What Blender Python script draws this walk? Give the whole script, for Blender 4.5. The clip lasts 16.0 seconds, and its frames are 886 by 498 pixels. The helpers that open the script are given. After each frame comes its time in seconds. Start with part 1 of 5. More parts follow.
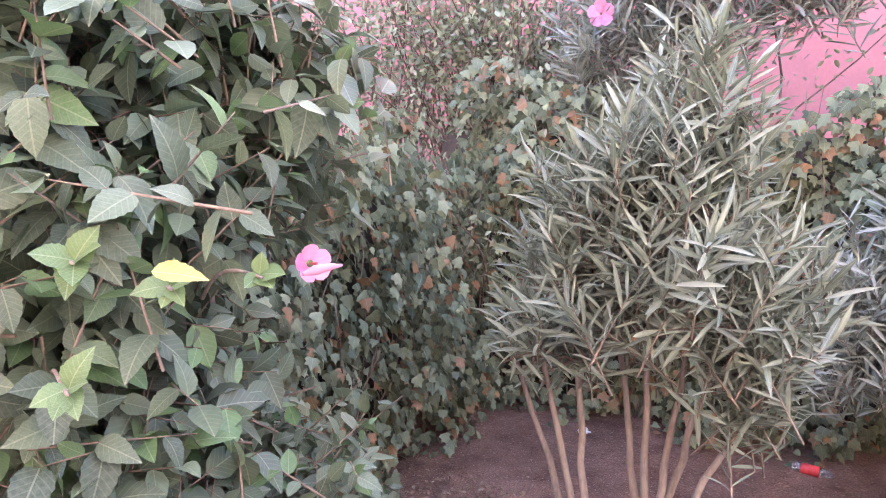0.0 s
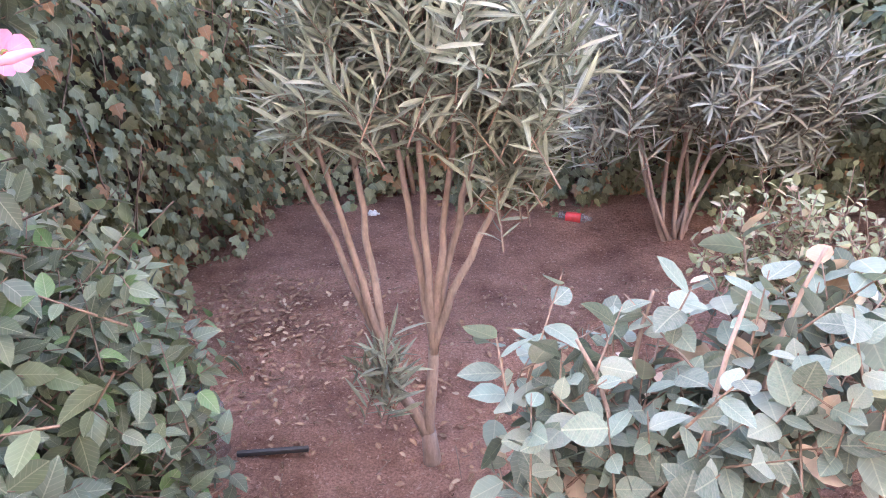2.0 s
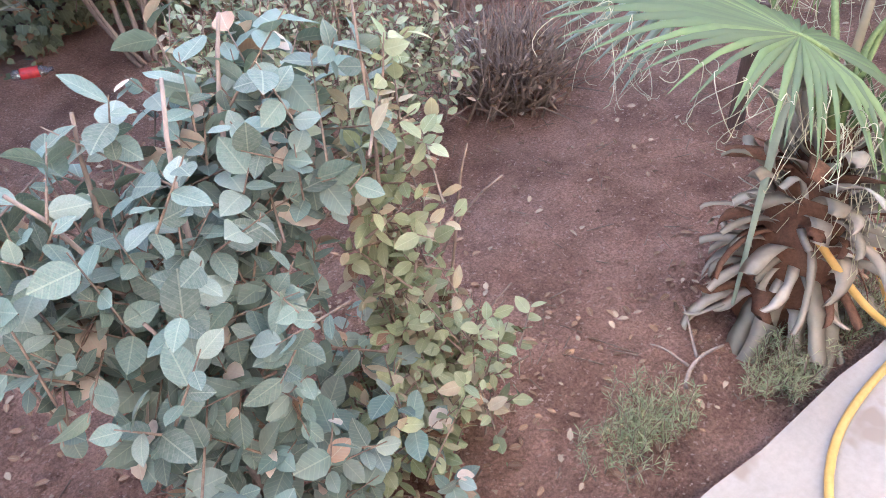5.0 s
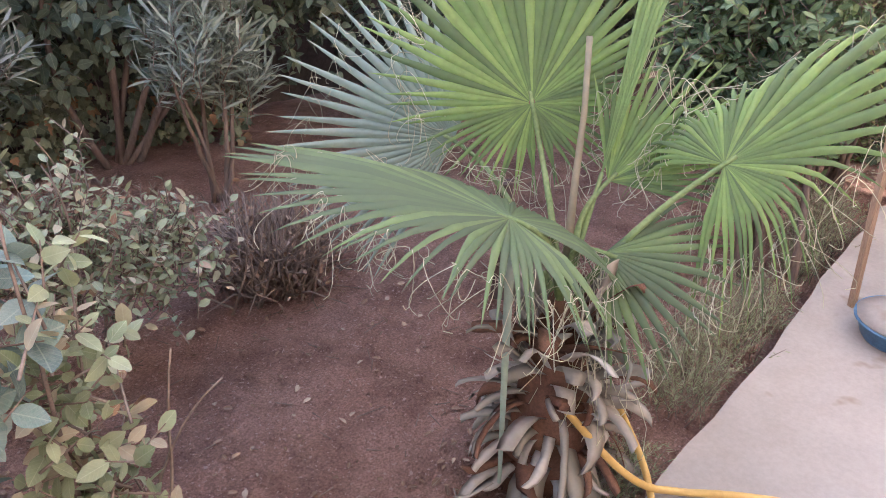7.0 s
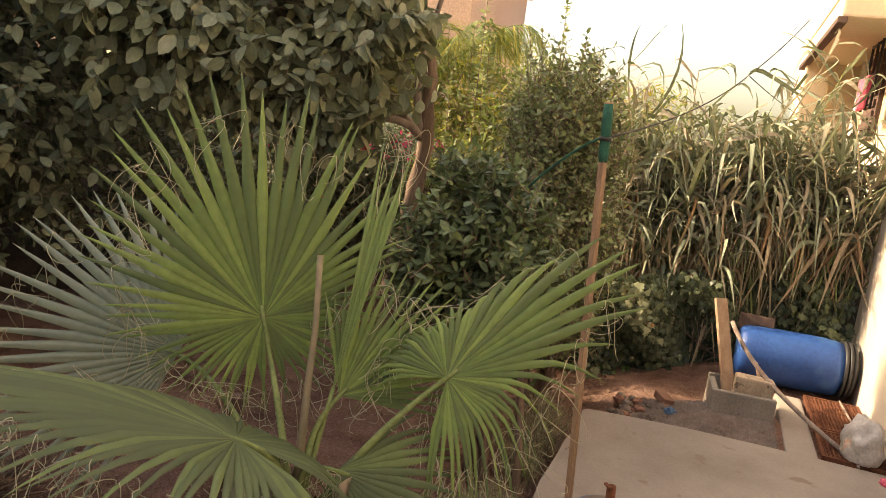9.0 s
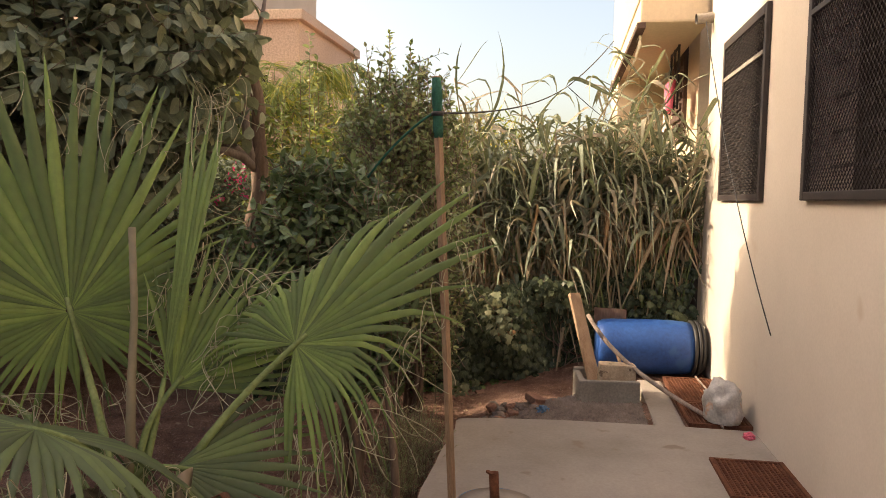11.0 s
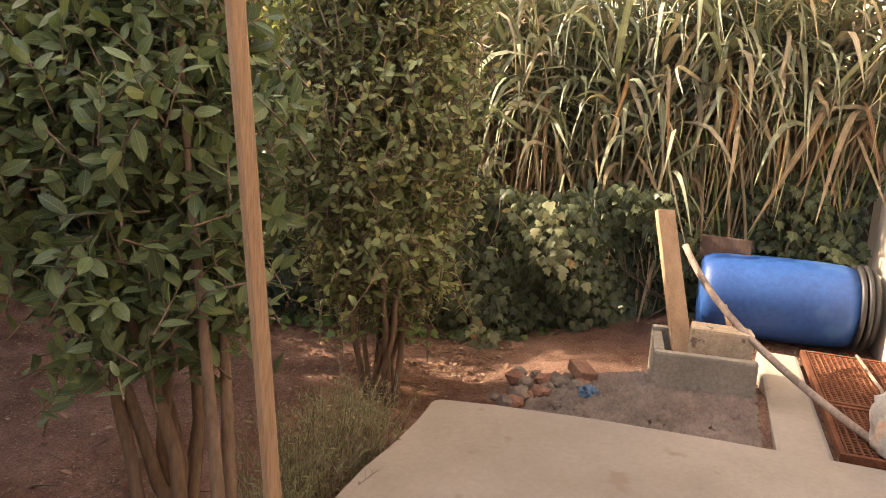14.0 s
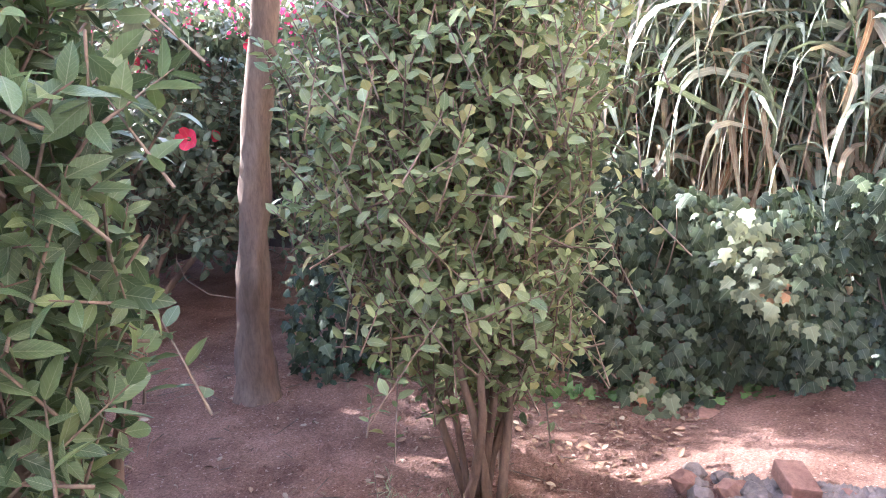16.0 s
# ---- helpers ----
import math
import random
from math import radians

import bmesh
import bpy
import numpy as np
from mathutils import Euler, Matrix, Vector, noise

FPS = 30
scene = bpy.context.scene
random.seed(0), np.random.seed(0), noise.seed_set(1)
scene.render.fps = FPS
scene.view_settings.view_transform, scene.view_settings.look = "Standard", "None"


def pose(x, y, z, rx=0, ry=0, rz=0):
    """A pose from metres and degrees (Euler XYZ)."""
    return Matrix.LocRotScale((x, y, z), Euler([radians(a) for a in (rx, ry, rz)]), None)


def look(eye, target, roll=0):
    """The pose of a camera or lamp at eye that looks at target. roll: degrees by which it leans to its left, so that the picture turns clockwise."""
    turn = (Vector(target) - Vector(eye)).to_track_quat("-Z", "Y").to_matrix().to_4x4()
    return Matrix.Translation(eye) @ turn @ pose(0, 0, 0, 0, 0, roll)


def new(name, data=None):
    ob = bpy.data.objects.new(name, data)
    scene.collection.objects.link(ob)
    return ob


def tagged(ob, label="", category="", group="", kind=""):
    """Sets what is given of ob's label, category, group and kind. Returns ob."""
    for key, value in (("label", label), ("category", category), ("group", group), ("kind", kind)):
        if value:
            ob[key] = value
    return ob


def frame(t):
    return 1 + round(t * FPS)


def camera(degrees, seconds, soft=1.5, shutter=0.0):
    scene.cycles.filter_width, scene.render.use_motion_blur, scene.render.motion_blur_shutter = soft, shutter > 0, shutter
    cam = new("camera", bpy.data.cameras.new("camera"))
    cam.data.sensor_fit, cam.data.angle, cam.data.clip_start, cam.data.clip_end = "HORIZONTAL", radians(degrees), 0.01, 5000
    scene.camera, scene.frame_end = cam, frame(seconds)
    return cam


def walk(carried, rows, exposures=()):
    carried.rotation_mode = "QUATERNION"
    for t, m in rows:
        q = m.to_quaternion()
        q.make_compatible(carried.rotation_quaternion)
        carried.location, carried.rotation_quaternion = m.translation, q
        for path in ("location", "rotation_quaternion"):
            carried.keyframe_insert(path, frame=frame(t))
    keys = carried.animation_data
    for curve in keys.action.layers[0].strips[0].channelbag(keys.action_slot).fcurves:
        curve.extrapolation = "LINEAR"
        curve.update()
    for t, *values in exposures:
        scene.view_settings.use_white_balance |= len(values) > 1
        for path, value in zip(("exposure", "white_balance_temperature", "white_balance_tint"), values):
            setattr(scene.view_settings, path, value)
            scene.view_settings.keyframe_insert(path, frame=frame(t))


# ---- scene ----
cam = camera(62.2, 16.0, 0.6)
PATH = [
    (0, (2.236, -0.505, 1.944), (1.473, 1.319, 1.639), 0.5),
    (0.5, (2.242, -0.473, 1.927), (1.679, 1.381, 1.431), 0.3),
    (1, (2.246, -0.465, 1.916), (1.813, 1.387, 1.298), 0.2),
    (1.5, (2.256, -0.445, 1.902), (1.941, 1.384, 1.157), -0.7),
    (2, (2.276, -0.443, 1.887), (2.086, 1.361, 1.046), -1.8),
    (2.5, (2.3, -0.439, 1.878), (2.328, 1.315, 0.919), -2.2),
    (3, (2.329, -0.444, 1.867), (2.528, 1.237, 0.8), -3.3),
    (3.5, (2.345, -0.458, 1.861), (2.693, 1.143, 0.714), -3.4),
    (4, (2.374, -0.47, 1.85), (2.852, 1.028, 0.615), -4.0),
    (4.5, (2.404, -0.48, 1.838), (3.074, 0.887, 0.542), -4.3),
    (4.7, (2.417, -0.482, 1.828), (3.152, 0.846, 0.525), -4.3),
    (6.8, (2.694, -0.556, 1.795), (4.006, 0.6, 0.824), -0.7),
    (7, (2.691, -0.56, 1.801), (4.052, 0.587, 0.888), 0.7),
    (7.5, (2.689, -0.563, 1.806), (4.193, 0.503, 1.029), 6.1),
    (8, (2.685, -0.565, 1.809), (4.347, 0.358, 1.191), 10.2),
    (8.5, (2.688, -0.572, 1.817), (4.45, 0.269, 1.383), 9.3),
    (9, (2.704, -0.568, 1.825), (4.555, 0.108, 1.486), 7.1),
    (9.5, (2.707, -0.568, 1.827), (4.6, -0.007, 1.512), 6.1),
    (11.8, (3.223, -0.682, 1.264), (5.204, -0.415, 1.179), -0.4),
    (12, (3.423, -0.71, 1.247), (5.4, -0.436, 1.121), 0.9),
    (12.2, (3.614, -0.728, 1.243), (5.594, -0.453, 1.214), 3.4),
    (12.5, (3.895, -0.781, 1.264), (5.874, -0.495, 1.218), 3.0),
    (13, (4.295, -0.89, 1.253), (6.227, -0.371, 1.216), 3.7),
    (13.5, (4.602, -0.899, 1.257), (6.497, -0.285, 1.074), 3.7),
    (14, (4.959, -0.882, 1.185), (6.812, -0.233, 0.801), 3.2),
    (14.5, (5.268, -0.869, 1.134), (7.067, -0.138, 0.655), 2.1),
    (15, (5.541, -0.882, 1.155), (7.252, 0.063, 0.732), -1.5),
    (15.5, (5.82, -0.85, 1.14), (7.471, 0.215, 0.764), -3.0),
    (15.8, (6.01, -0.87, 1.13), (7.606, 0.276, 0.755), -3.4),
    (16, (6.15, -0.875, 1.12), (7.694, 0.338, 0.738), -2.5),
]
EXPOSURES = [(0, 3.78, 6020, 24), (2, 3.97, 6110, 23), (3.5, 4.03, 5920, 15), (4.5, 3.78, 5700, 11), (7.2, 2.93, 6020, 16), (8, 2.48, 6500, 8), (8.5, 2.23, 7500, 8), (9, 1.78, 9100, 13), (12, 1.38, 8150, 15), (13.5, 1.93, 8310, 18), (14, 2.33, 8500, 14), (14.5, 2.58, 6400, 5), (15, 3.03, 5730, 8), (16, 3.6, 5350, 17)]
walk(cam, [(t, look(eye, target, roll)) for t, eye, target, roll in PATH], EXPOSURES)

# ---- world and sun ----
SUN_AZ, SUN_EL = 93.0, 31.0          # degrees from +x towards +y, and above the horizon
world = bpy.data.worlds.new("sky")
scene.world = world
world.use_nodes = True
wn = world.node_tree.nodes
sky = wn.new("ShaderNodeTexSky")
sky.sky_type = "NISHITA"
sky.sun_disc = False
sky.sun_elevation = radians(SUN_EL)
sky.sun_rotation = radians(90 - SUN_AZ)
sky.dust_density = 4.5
sky.air_density = 1.0
wn["Background"].inputs["Strength"].default_value = 0.15
world.node_tree.links.new(sky.outputs[0], wn["Background"].inputs["Color"])
sun = new("sun", bpy.data.lights.new("sun", "SUN"))
sun.data.energy, sun.data.angle, sun.data.color = 2.6, radians(0.6), (1.0, 0.92, 0.80)
sx, sy, sz = math.cos(radians(SUN_AZ)) * math.cos(radians(SUN_EL)), math.sin(radians(SUN_AZ)) * math.cos(radians(SUN_EL)), math.sin(radians(SUN_EL))
sun.matrix_world = look((sx * 30, sy * 30, sz * 30), (0, 0, 0))


# ---- materials ----
def mat_base(name, rough=0.8, spec=0.3):
    m = bpy.data.materials.new(name)
    m.use_nodes = True
    b = m.node_tree.nodes["Principled BSDF"]
    b.inputs["Roughness"].default_value = rough
    b.inputs["Specular IOR Level"].default_value = spec
    return m, m.node_tree.nodes, m.node_tree.links, b


def rgba(c):
    return (c[0], c[1], c[2], 1.0)


def noise_node(n, l, scale, detail=6.0, rough=0.6, coord="Object", stretch=None):
    tc = n.new("ShaderNodeTexCoord")
    t = n.new("ShaderNodeTexNoise")
    t.inputs["Scale"].default_value, t.inputs["Detail"].default_value, t.inputs["Roughness"].default_value = scale, detail, rough
    if stretch:
        mp = n.new("ShaderNodeMapping")
        mp.inputs["Scale"].default_value = stretch
        l.new(tc.outputs[coord], mp.inputs["Vector"])
        l.new(mp.outputs[0], t.inputs["Vector"])
    else:
        l.new(tc.outputs[coord], t.inputs["Vector"])
    return t.outputs["Fac"]


def ramp(n, l, fac, stops):
    r = n.new("ShaderNodeValToRGB")
    e = r.color_ramp.elements
    while len(e) < len(stops):
        e.new(0.5)
    for k, (p, c) in enumerate(stops):
        e[k].position, e[k].color = p, rgba(c)
    l.new(fac, r.inputs[0])
    return r.outputs[0]


def mix(n, l, fac, a, b, kind="MIX"):
    m = n.new("ShaderNodeMix")
    m.data_type, m.blend_type = "RGBA", kind
    if isinstance(fac, float):
        m.inputs[0].default_value = fac
    else:
        l.new(fac, m.inputs[0])
    for sock, v in ((m.inputs[6], a), (m.inputs[7], b)):
        if isinstance(v, tuple):
            sock.default_value = rgba(v)
        else:
            l.new(v, sock)
    return m.outputs[2]


def bump(n, l, b, fac, strength=0.4, distance=0.01):
    k = n.new("ShaderNodeBump")
    k.inputs["Strength"].default_value, k.inputs["Distance"].default_value = strength, distance
    l.new(fac, k.inputs["Height"])
    l.new(k.outputs[0], b.inputs["Normal"])


def surface(name, dark, light, big=1.5, small=40.0, rough=0.85, spec=0.3, bump_s=0.4, bump_d=0.004, spots=None, stretch=None, metal=0.0, grain=0.5, lumps=0.0):
    """A surface with large stains, fine grain and relief."""
    m, n, l, b = mat_base(name, rough, spec)
    f1, f2 = noise_node(n, l, big, 5, 0.6, "Object", stretch), noise_node(n, l, small, 8, 0.7, "Object", stretch)
    c = ramp(n, l, f1, [(0.3, dark), (0.7, light)])
    g = ramp(n, l, f2, [(0.37, (0.58, 0.58, 0.58)), (0.63, (1.3, 1.3, 1.3))])
    c = mix(n, l, grain, c, g, "MULTIPLY")
    if spots:
        f3 = noise_node(n, l, spots[1], 3, 0.5)
        c = mix(n, l, ramp(n, l, f3, [(spots[2], (0, 0, 0)), (spots[2] + 0.06, (1, 1, 1))]), c, spots[0])
    l.new(c, b.inputs["Base Color"])
    b.inputs["Metallic"].default_value = metal
    if lumps:
        f4 = noise_node(n, l, lumps, 6, 0.7)
        h = n.new("ShaderNodeMath")
        h.operation = "MULTIPLY_ADD"
        h.inputs[1].default_value = 3.0
        l.new(f4, h.inputs[0])
        l.new(f2, h.inputs[2])
        f2 = h.outputs[0]
    bump(n, l, b, f2, bump_s, bump_d)
    return m


def leafy(name, dark, light, third=None, part_third=0.1, rough=0.5, dust=None, dust_amount=0.0, glow=0.25, spec=0.4):
    """Leaves: each island or object takes its own tint, with blotches and light let through."""
    m, n, l, b = mat_base(name, rough, spec)
    geo, info = n.new("ShaderNodeNewGeometry"), n.new("ShaderNodeObjectInfo")
    add = n.new("ShaderNodeMath")
    add.operation = "ADD"
    l.new(geo.outputs["Random Per Island"], add.inputs[0])
    l.new(info.outputs["Random"], add.inputs[1])
    fr = n.new("ShaderNodeMath")
    fr.operation = "FRACT"
    l.new(add.outputs[0], fr.inputs[0])
    stops = [(0.0, dark), (1.0 - part_third, light)]
    if third:
        stops = [(0.0, dark), (max(0.05, 0.97 - part_third), light), (1.0 - part_third * 0.9, third)]
    c = ramp(n, l, fr.outputs[0], stops)
    f = noise_node(n, l, 28.0, 4, 0.6)
    c = mix(n, l, 0.6, c, ramp(n, l, f, [(0.3, (0.65, 0.65, 0.65)), (0.7, (1.3, 1.3, 1.3))]), "MULTIPLY")
    # pale midrib and side veins
    uvn = n.new("ShaderNodeUVMap")
    uvn.uv_map = "leaf"
    sp = n.new("ShaderNodeSeparateXYZ")
    l.new(uvn.outputs[0], sp.inputs[0])

    def calc(op, a, b=None):
        k = n.new("ShaderNodeMath")
        k.operation = op
        for sock, v in ((k.inputs[0], a), (k.inputs[1], b)):
            if v is None:
                continue
            if isinstance(v, (int, float)):
                sock.default_value = v
            else:
                l.new(v, sock)
        return k.outputs[0]

    au = calc("ABSOLUTE", sp.outputs[0])
    rib = calc("LESS_THAN", au, 0.014)
    side = calc("GREATER_THAN", calc("SINE", calc("MULTIPLY", calc("SUBTRACT", sp.outputs[1], calc("MULTIPLY", au, 0.9)), 48.0)), 0.82)
    vein = calc("ADD", calc("MULTIPLY", rib, 0.45), calc("MULTIPLY", side, 0.16))
    c = mix(n, l, vein, c, mix(n, l, 0.5, c, (0.55, 0.58, 0.42), "MIX"))
    if dust:
        f2 = noise_node(n, l, 9.0, 5, 0.65)
        k = ramp(n, l, f2, [(0.3, (0.25 * dust_amount,) * 3), (0.7, (dust_amount,) * 3)])
        c = mix(n, l, k, c, dust)
    l.new(c, b.inputs["Base Color"])
    tr = n.new("ShaderNodeBsdfTranslucent")
    l.new(mix(n, l, 0.5, c, (1.25, 1.3, 0.6), "MULTIPLY"), tr.inputs["Color"])
    ms = n.new("ShaderNodeMixShader")
    ms.inputs[0].default_value = glow
    l.new(b.outputs[0], ms.inputs[1])
    l.new(tr.outputs[0], ms.inputs[2])
    l.new(ms.outputs[0], n["Material Output"].inputs["Surface"])
    bump(n, l, b, f, 0.25, 0.003)
    return m


SOIL = surface("soil", (0.20, 0.108, 0.08), (0.45, 0.268, 0.205), 3.6, 95.0, 0.95, 0.15, 1.0, 0.03, ((0.47, 0.32, 0.265), 60.0, 0.62), grain=0.85, lumps=15.0)
CONCRETE = surface("concrete", (0.28, 0.24, 0.205), (0.41, 0.355, 0.31), 1.3, 45.0, 0.9, 0.2, 0.2, 0.002, ((0.27, 0.215, 0.175), 5.0, 0.63), grain=0.16)
CEMENT = surface("cement", (0.235, 0.205, 0.175), (0.35, 0.31, 0.27), 3.0, 60.0, 0.92, 0.2, 0.4, 0.003, grain=0.45)
PLASTER = surface("plaster", (0.56, 0.495, 0.425), (0.65, 0.58, 0.505), 0.8, 60.0, 0.9, 0.2, 0.04, 0.001, ((0.56, 0.47, 0.385), 2.2, 0.66), grain=0.10)
CREAM = surface("cream_paint", (0.62, 0.50, 0.36), (0.72, 0.60, 0.45), 0.7, 30.0, 0.9, 0.2, 0.1, 0.002, grain=0.15)
PINK = surface("pink_paint", (0.55, 0.20, 0.20), (0.64, 0.27, 0.27), 0.6, 25.0, 0.9, 0.2, 0.1, 0.002, grain=0.12)
BEIGE = surface("beige_paint", (0.50, 0.36, 0.26), (0.60, 0.45, 0.34), 0.5, 20.0, 0.9, 0.2, 0.2, 0.004)
# near-black: shade of the unlit room and the drain is in this colour
DARKWALL = surface("dark_shade_wall", (0.07, 0.055, 0.045), (0.13, 0.10, 0.085), 2.0, 30.0, 0.95, 0.1)
BARK = surface("bark", (0.13, 0.085, 0.06), (0.25, 0.18, 0.14), 6.0, 60.0, 0.9, 0.2, 0.7, 0.006, None, (1, 1, 0.25))
BARK_PALE = surface("pale_bark", (0.20, 0.15, 0.125), (0.37, 0.295, 0.255), 8.0, 70.0, 0.9, 0.2, 0.6, 0.005, None, (1, 1, 0.3))
TWIG = surface("twig", (0.15, 0.105, 0.08), (0.30, 0.22, 0.17), 9.0, 80.0, 0.9, 0.2, 0.4, 0.002)
WOOD = surface("raw_timber", (0.30, 0.19, 0.12), (0.44, 0.30, 0.20), 3.0, 40.0, 0.75, 0.3, 0.4, 0.003, None, (6, 6, 0.5))
POST = surface("dark_post", (0.085, 0.055, 0.045), (0.14, 0.095, 0.08), 4.0, 50.0, 0.9, 0.2, 0.5, 0.004, None, (4, 4, 0.4))
BLUE = surface("blue_plastic", (0.012, 0.06, 0.235), (0.022, 0.095, 0.33), 2.2, 30.0, 0.5, 0.4, 0.1, 0.002, ((0.035, 0.11, 0.31), 4.0, 0.6))
BLACK = surface("black_plastic", (0.02, 0.02, 0.022), (0.04, 0.04, 0.042), 3.0, 30.0, 0.5, 0.4, 0.1, 0.002)
IRON = surface("dark_iron", (0.022, 0.017, 0.017), (0.05, 0.038, 0.035), 6.0, 60.0, 0.6, 0.4, 0.3, 0.001)
RUST = surface("rust", (0.10, 0.035, 0.02), (0.20, 0.08, 0.045), 8.0, 60.0, 0.9, 0.2, 0.6, 0.003)
BASIN = surface("basin_blue", (0.06, 0.14, 0.24), (0.10, 0.20, 0.31), 4.0, 40.0, 0.5, 0.4, 0.1, 0.002)
HOSE = surface("yellow_hose", (0.48, 0.28, 0.07), (0.60, 0.38, 0.12), 5.0, 60.0, 0.55, 0.4, 0.1, 0.001, grain=0.2)
BRICK = surface("fired_brick", (0.22, 0.11, 0.08), (0.33, 0.19, 0.14), 6.0, 50.0, 0.95, 0.15, 0.7, 0.004)
STONE = surface("rubble_stone", (0.14, 0.105, 0.088), (0.27, 0.215, 0.185), 5.0, 50.0, 0.95, 0.15, 0.7, 0.005)
SANDSTONE = surface("pale_stone", (0.42, 0.32, 0.23), (0.55, 0.45, 0.34), 9.0, 60.0, 0.95, 0.15, 0.7, 0.004, ((0.18, 0.13, 0.10), 20.0, 0.6))
CABLE = surface("cable", (0.03, 0.03, 0.03), (0.06, 0.06, 0.06), 5.0, 40.0, 0.7, 0.3)
ROPE = surface("green_rope", (0.015, 0.09, 0.06), (0.03, 0.14, 0.10), 9.0, 90.0, 0.8, 0.3)
CLOTH_PINK = surface("pink_cloth", (0.62, 0.10, 0.16), (0.75, 0.17, 0.24), 4.0, 40.0, 0.9, 0.2)
# curtain tone kept dark to stand for the dim room
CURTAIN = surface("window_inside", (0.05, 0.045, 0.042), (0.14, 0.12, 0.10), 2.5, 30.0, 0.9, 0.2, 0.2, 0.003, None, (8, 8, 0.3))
LITTER = leafy("dead_leaf", (0.13, 0.07, 0.045), (0.30, 0.18, 0.115), (0.38, 0.28, 0.20), 0.2, 0.8, None, 0, 0.05, 0.2)
IVY = leafy("ivy_leaf", (0.06, 0.082, 0.042), (0.27, 0.30, 0.175), (0.30, 0.15, 0.07), 0.10, 0.5, (0.24, 0.22, 0.16), 0.25, 0.15, 0.22)
# dark green lowered further: the bank's shade is put into the leaf colour
IVY_SHADED = leafy("ivy_shaded", (0.018, 0.032, 0.014), (0.06, 0.085, 0.038), (0.09, 0.115, 0.055), 0.12, 0.42, (0.2, 0.2, 0.16), 0.08, 0.1, 0.3)
HIB = leafy("hibiscus_leaf", (0.03, 0.056, 0.030), (0.145, 0.205, 0.12), (0.10, 0.21, 0.06), 0.12, 0.45, (0.24, 0.26, 0.215), 0.4, 0.2)
OLEANDER = leafy("oleander_leaf", (0.085, 0.115, 0.08), (0.25, 0.295, 0.22), (0.33, 0.36, 0.28), 0.2, 0.5, (0.33, 0.32, 0.28), 0.45, 0.2)
OLEANDER_D = leafy("oleander_dusty", (0.115, 0.13, 0.09), (0.28, 0.295, 0.215), (0.30, 0.31, 0.27), 0.2, 0.55, (0.33, 0.32, 0.30), 0.5, 0.15)
DUSTY = leafy("dusty_leaf", (0.045, 0.088, 0.068), (0.135, 0.22, 0.18), (0.19, 0.25, 0.21), 0.2, 0.6, (0.32, 0.32, 0.285), 0.42, 0.15)
DUSTY_DRY = leafy("dusty_scorched", (0.42, 0.30, 0.22), (0.60, 0.50, 0.42), (0.32, 0.16, 0.08), 0.3, 0.7, (0.46, 0.44, 0.40), 0.4, 0.15)
YELLOWING = leafy("yellowing_leaf", (0.13, 0.18, 0.075), (0.29, 0.32, 0.16), (0.36, 0.28, 0.18), 0.2, 0.6, (0.40, 0.38, 0.30), 0.4, 0.2)
MIXED = leafy("pale_shrub_leaf", (0.13, 0.17, 0.075), (0.28, 0.32, 0.165), (0.38, 0.32, 0.20), 0.15, 0.6, (0.38, 0.36, 0.30), 0.4, 0.2)
PALM = leafy("palm_blade", (0.034, 0.095, 0.010), (0.145, 0.265, 0.04), (0.22, 0.34, 0.07), 0.2, 0.5, None, 0, 0.34, 0.14)
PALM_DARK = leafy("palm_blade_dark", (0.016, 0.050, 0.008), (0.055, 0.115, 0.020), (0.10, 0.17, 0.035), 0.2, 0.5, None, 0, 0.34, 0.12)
PALM_GREY = leafy("palm_blade_grey", (0.14, 0.20, 0.145), (0.22, 0.29, 0.215), None, 0.0, 0.5, (0.36, 0.39, 0.36), 0.4, 0.2)
PALM_NEW = leafy("palm_blade_new", (0.09, 0.20, 0.035), (0.18, 0.31, 0.075), None, 0.0, 0.42, None, 0, 0.3)
THREAD = leafy("palm_thread", (0.42, 0.36, 0.25), (0.62, 0.56, 0.43), None, 0.0, 0.8, None, 0, 0.2)
SHEATH = surface("palm_fibre", (0.11, 0.05, 0.032), (0.22, 0.115, 0.07), 9.0, 80.0, 0.9, 0.2, 0.7, 0.004)
PETIOLE = surface("petiole", (0.12, 0.17, 0.055), (0.24, 0.29, 0.12), 7.0, 60.0, 0.6, 0.3, 0.3, 0.002)
SHRUB = leafy("shrub_leaf", (0.035, 0.075, 0.028), (0.18, 0.255, 0.115), (0.18, 0.235, 0.08), 0.12, 0.38, (0.24, 0.26, 0.18), 0.2, 0.25)
SMALL = leafy("small_leaf", (0.09, 0.14, 0.05), (0.33, 0.39, 0.18), (0.34, 0.32, 0.13), 0.12, 0.45, (0.26, 0.27, 0.18), 0.25, 0.3)
LOQUAT = leafy("tree_leaf", (0.10, 0.14, 0.07), (0.36, 0.39, 0.235), (0.20, 0.20, 0.09), 0.1, 0.5, (0.20, 0.20, 0.16), 0.4, 0.15)
HEDGE = leafy("hedge_leaf", (0.05, 0.08, 0.045), (0.23, 0.28, 0.18), (0.14, 0.16, 0.085), 0.15, 0.5, (0.2, 0.2, 0.17), 0.2, 0.15)
FARGREEN = leafy("far_leaf", (0.09, 0.14, 0.035), (0.22, 0.28, 0.07), (0.38, 0.34, 0.06), 0.25, 0.5, None, 0, 0.35)
REED = leafy("reed_blade", (0.11, 0.145, 0.08), (0.27, 0.31, 0.205), (0.31, 0.255, 0.18), 0.3, 0.55, (0.34, 0.32, 0.28), 0.25, 0.16)
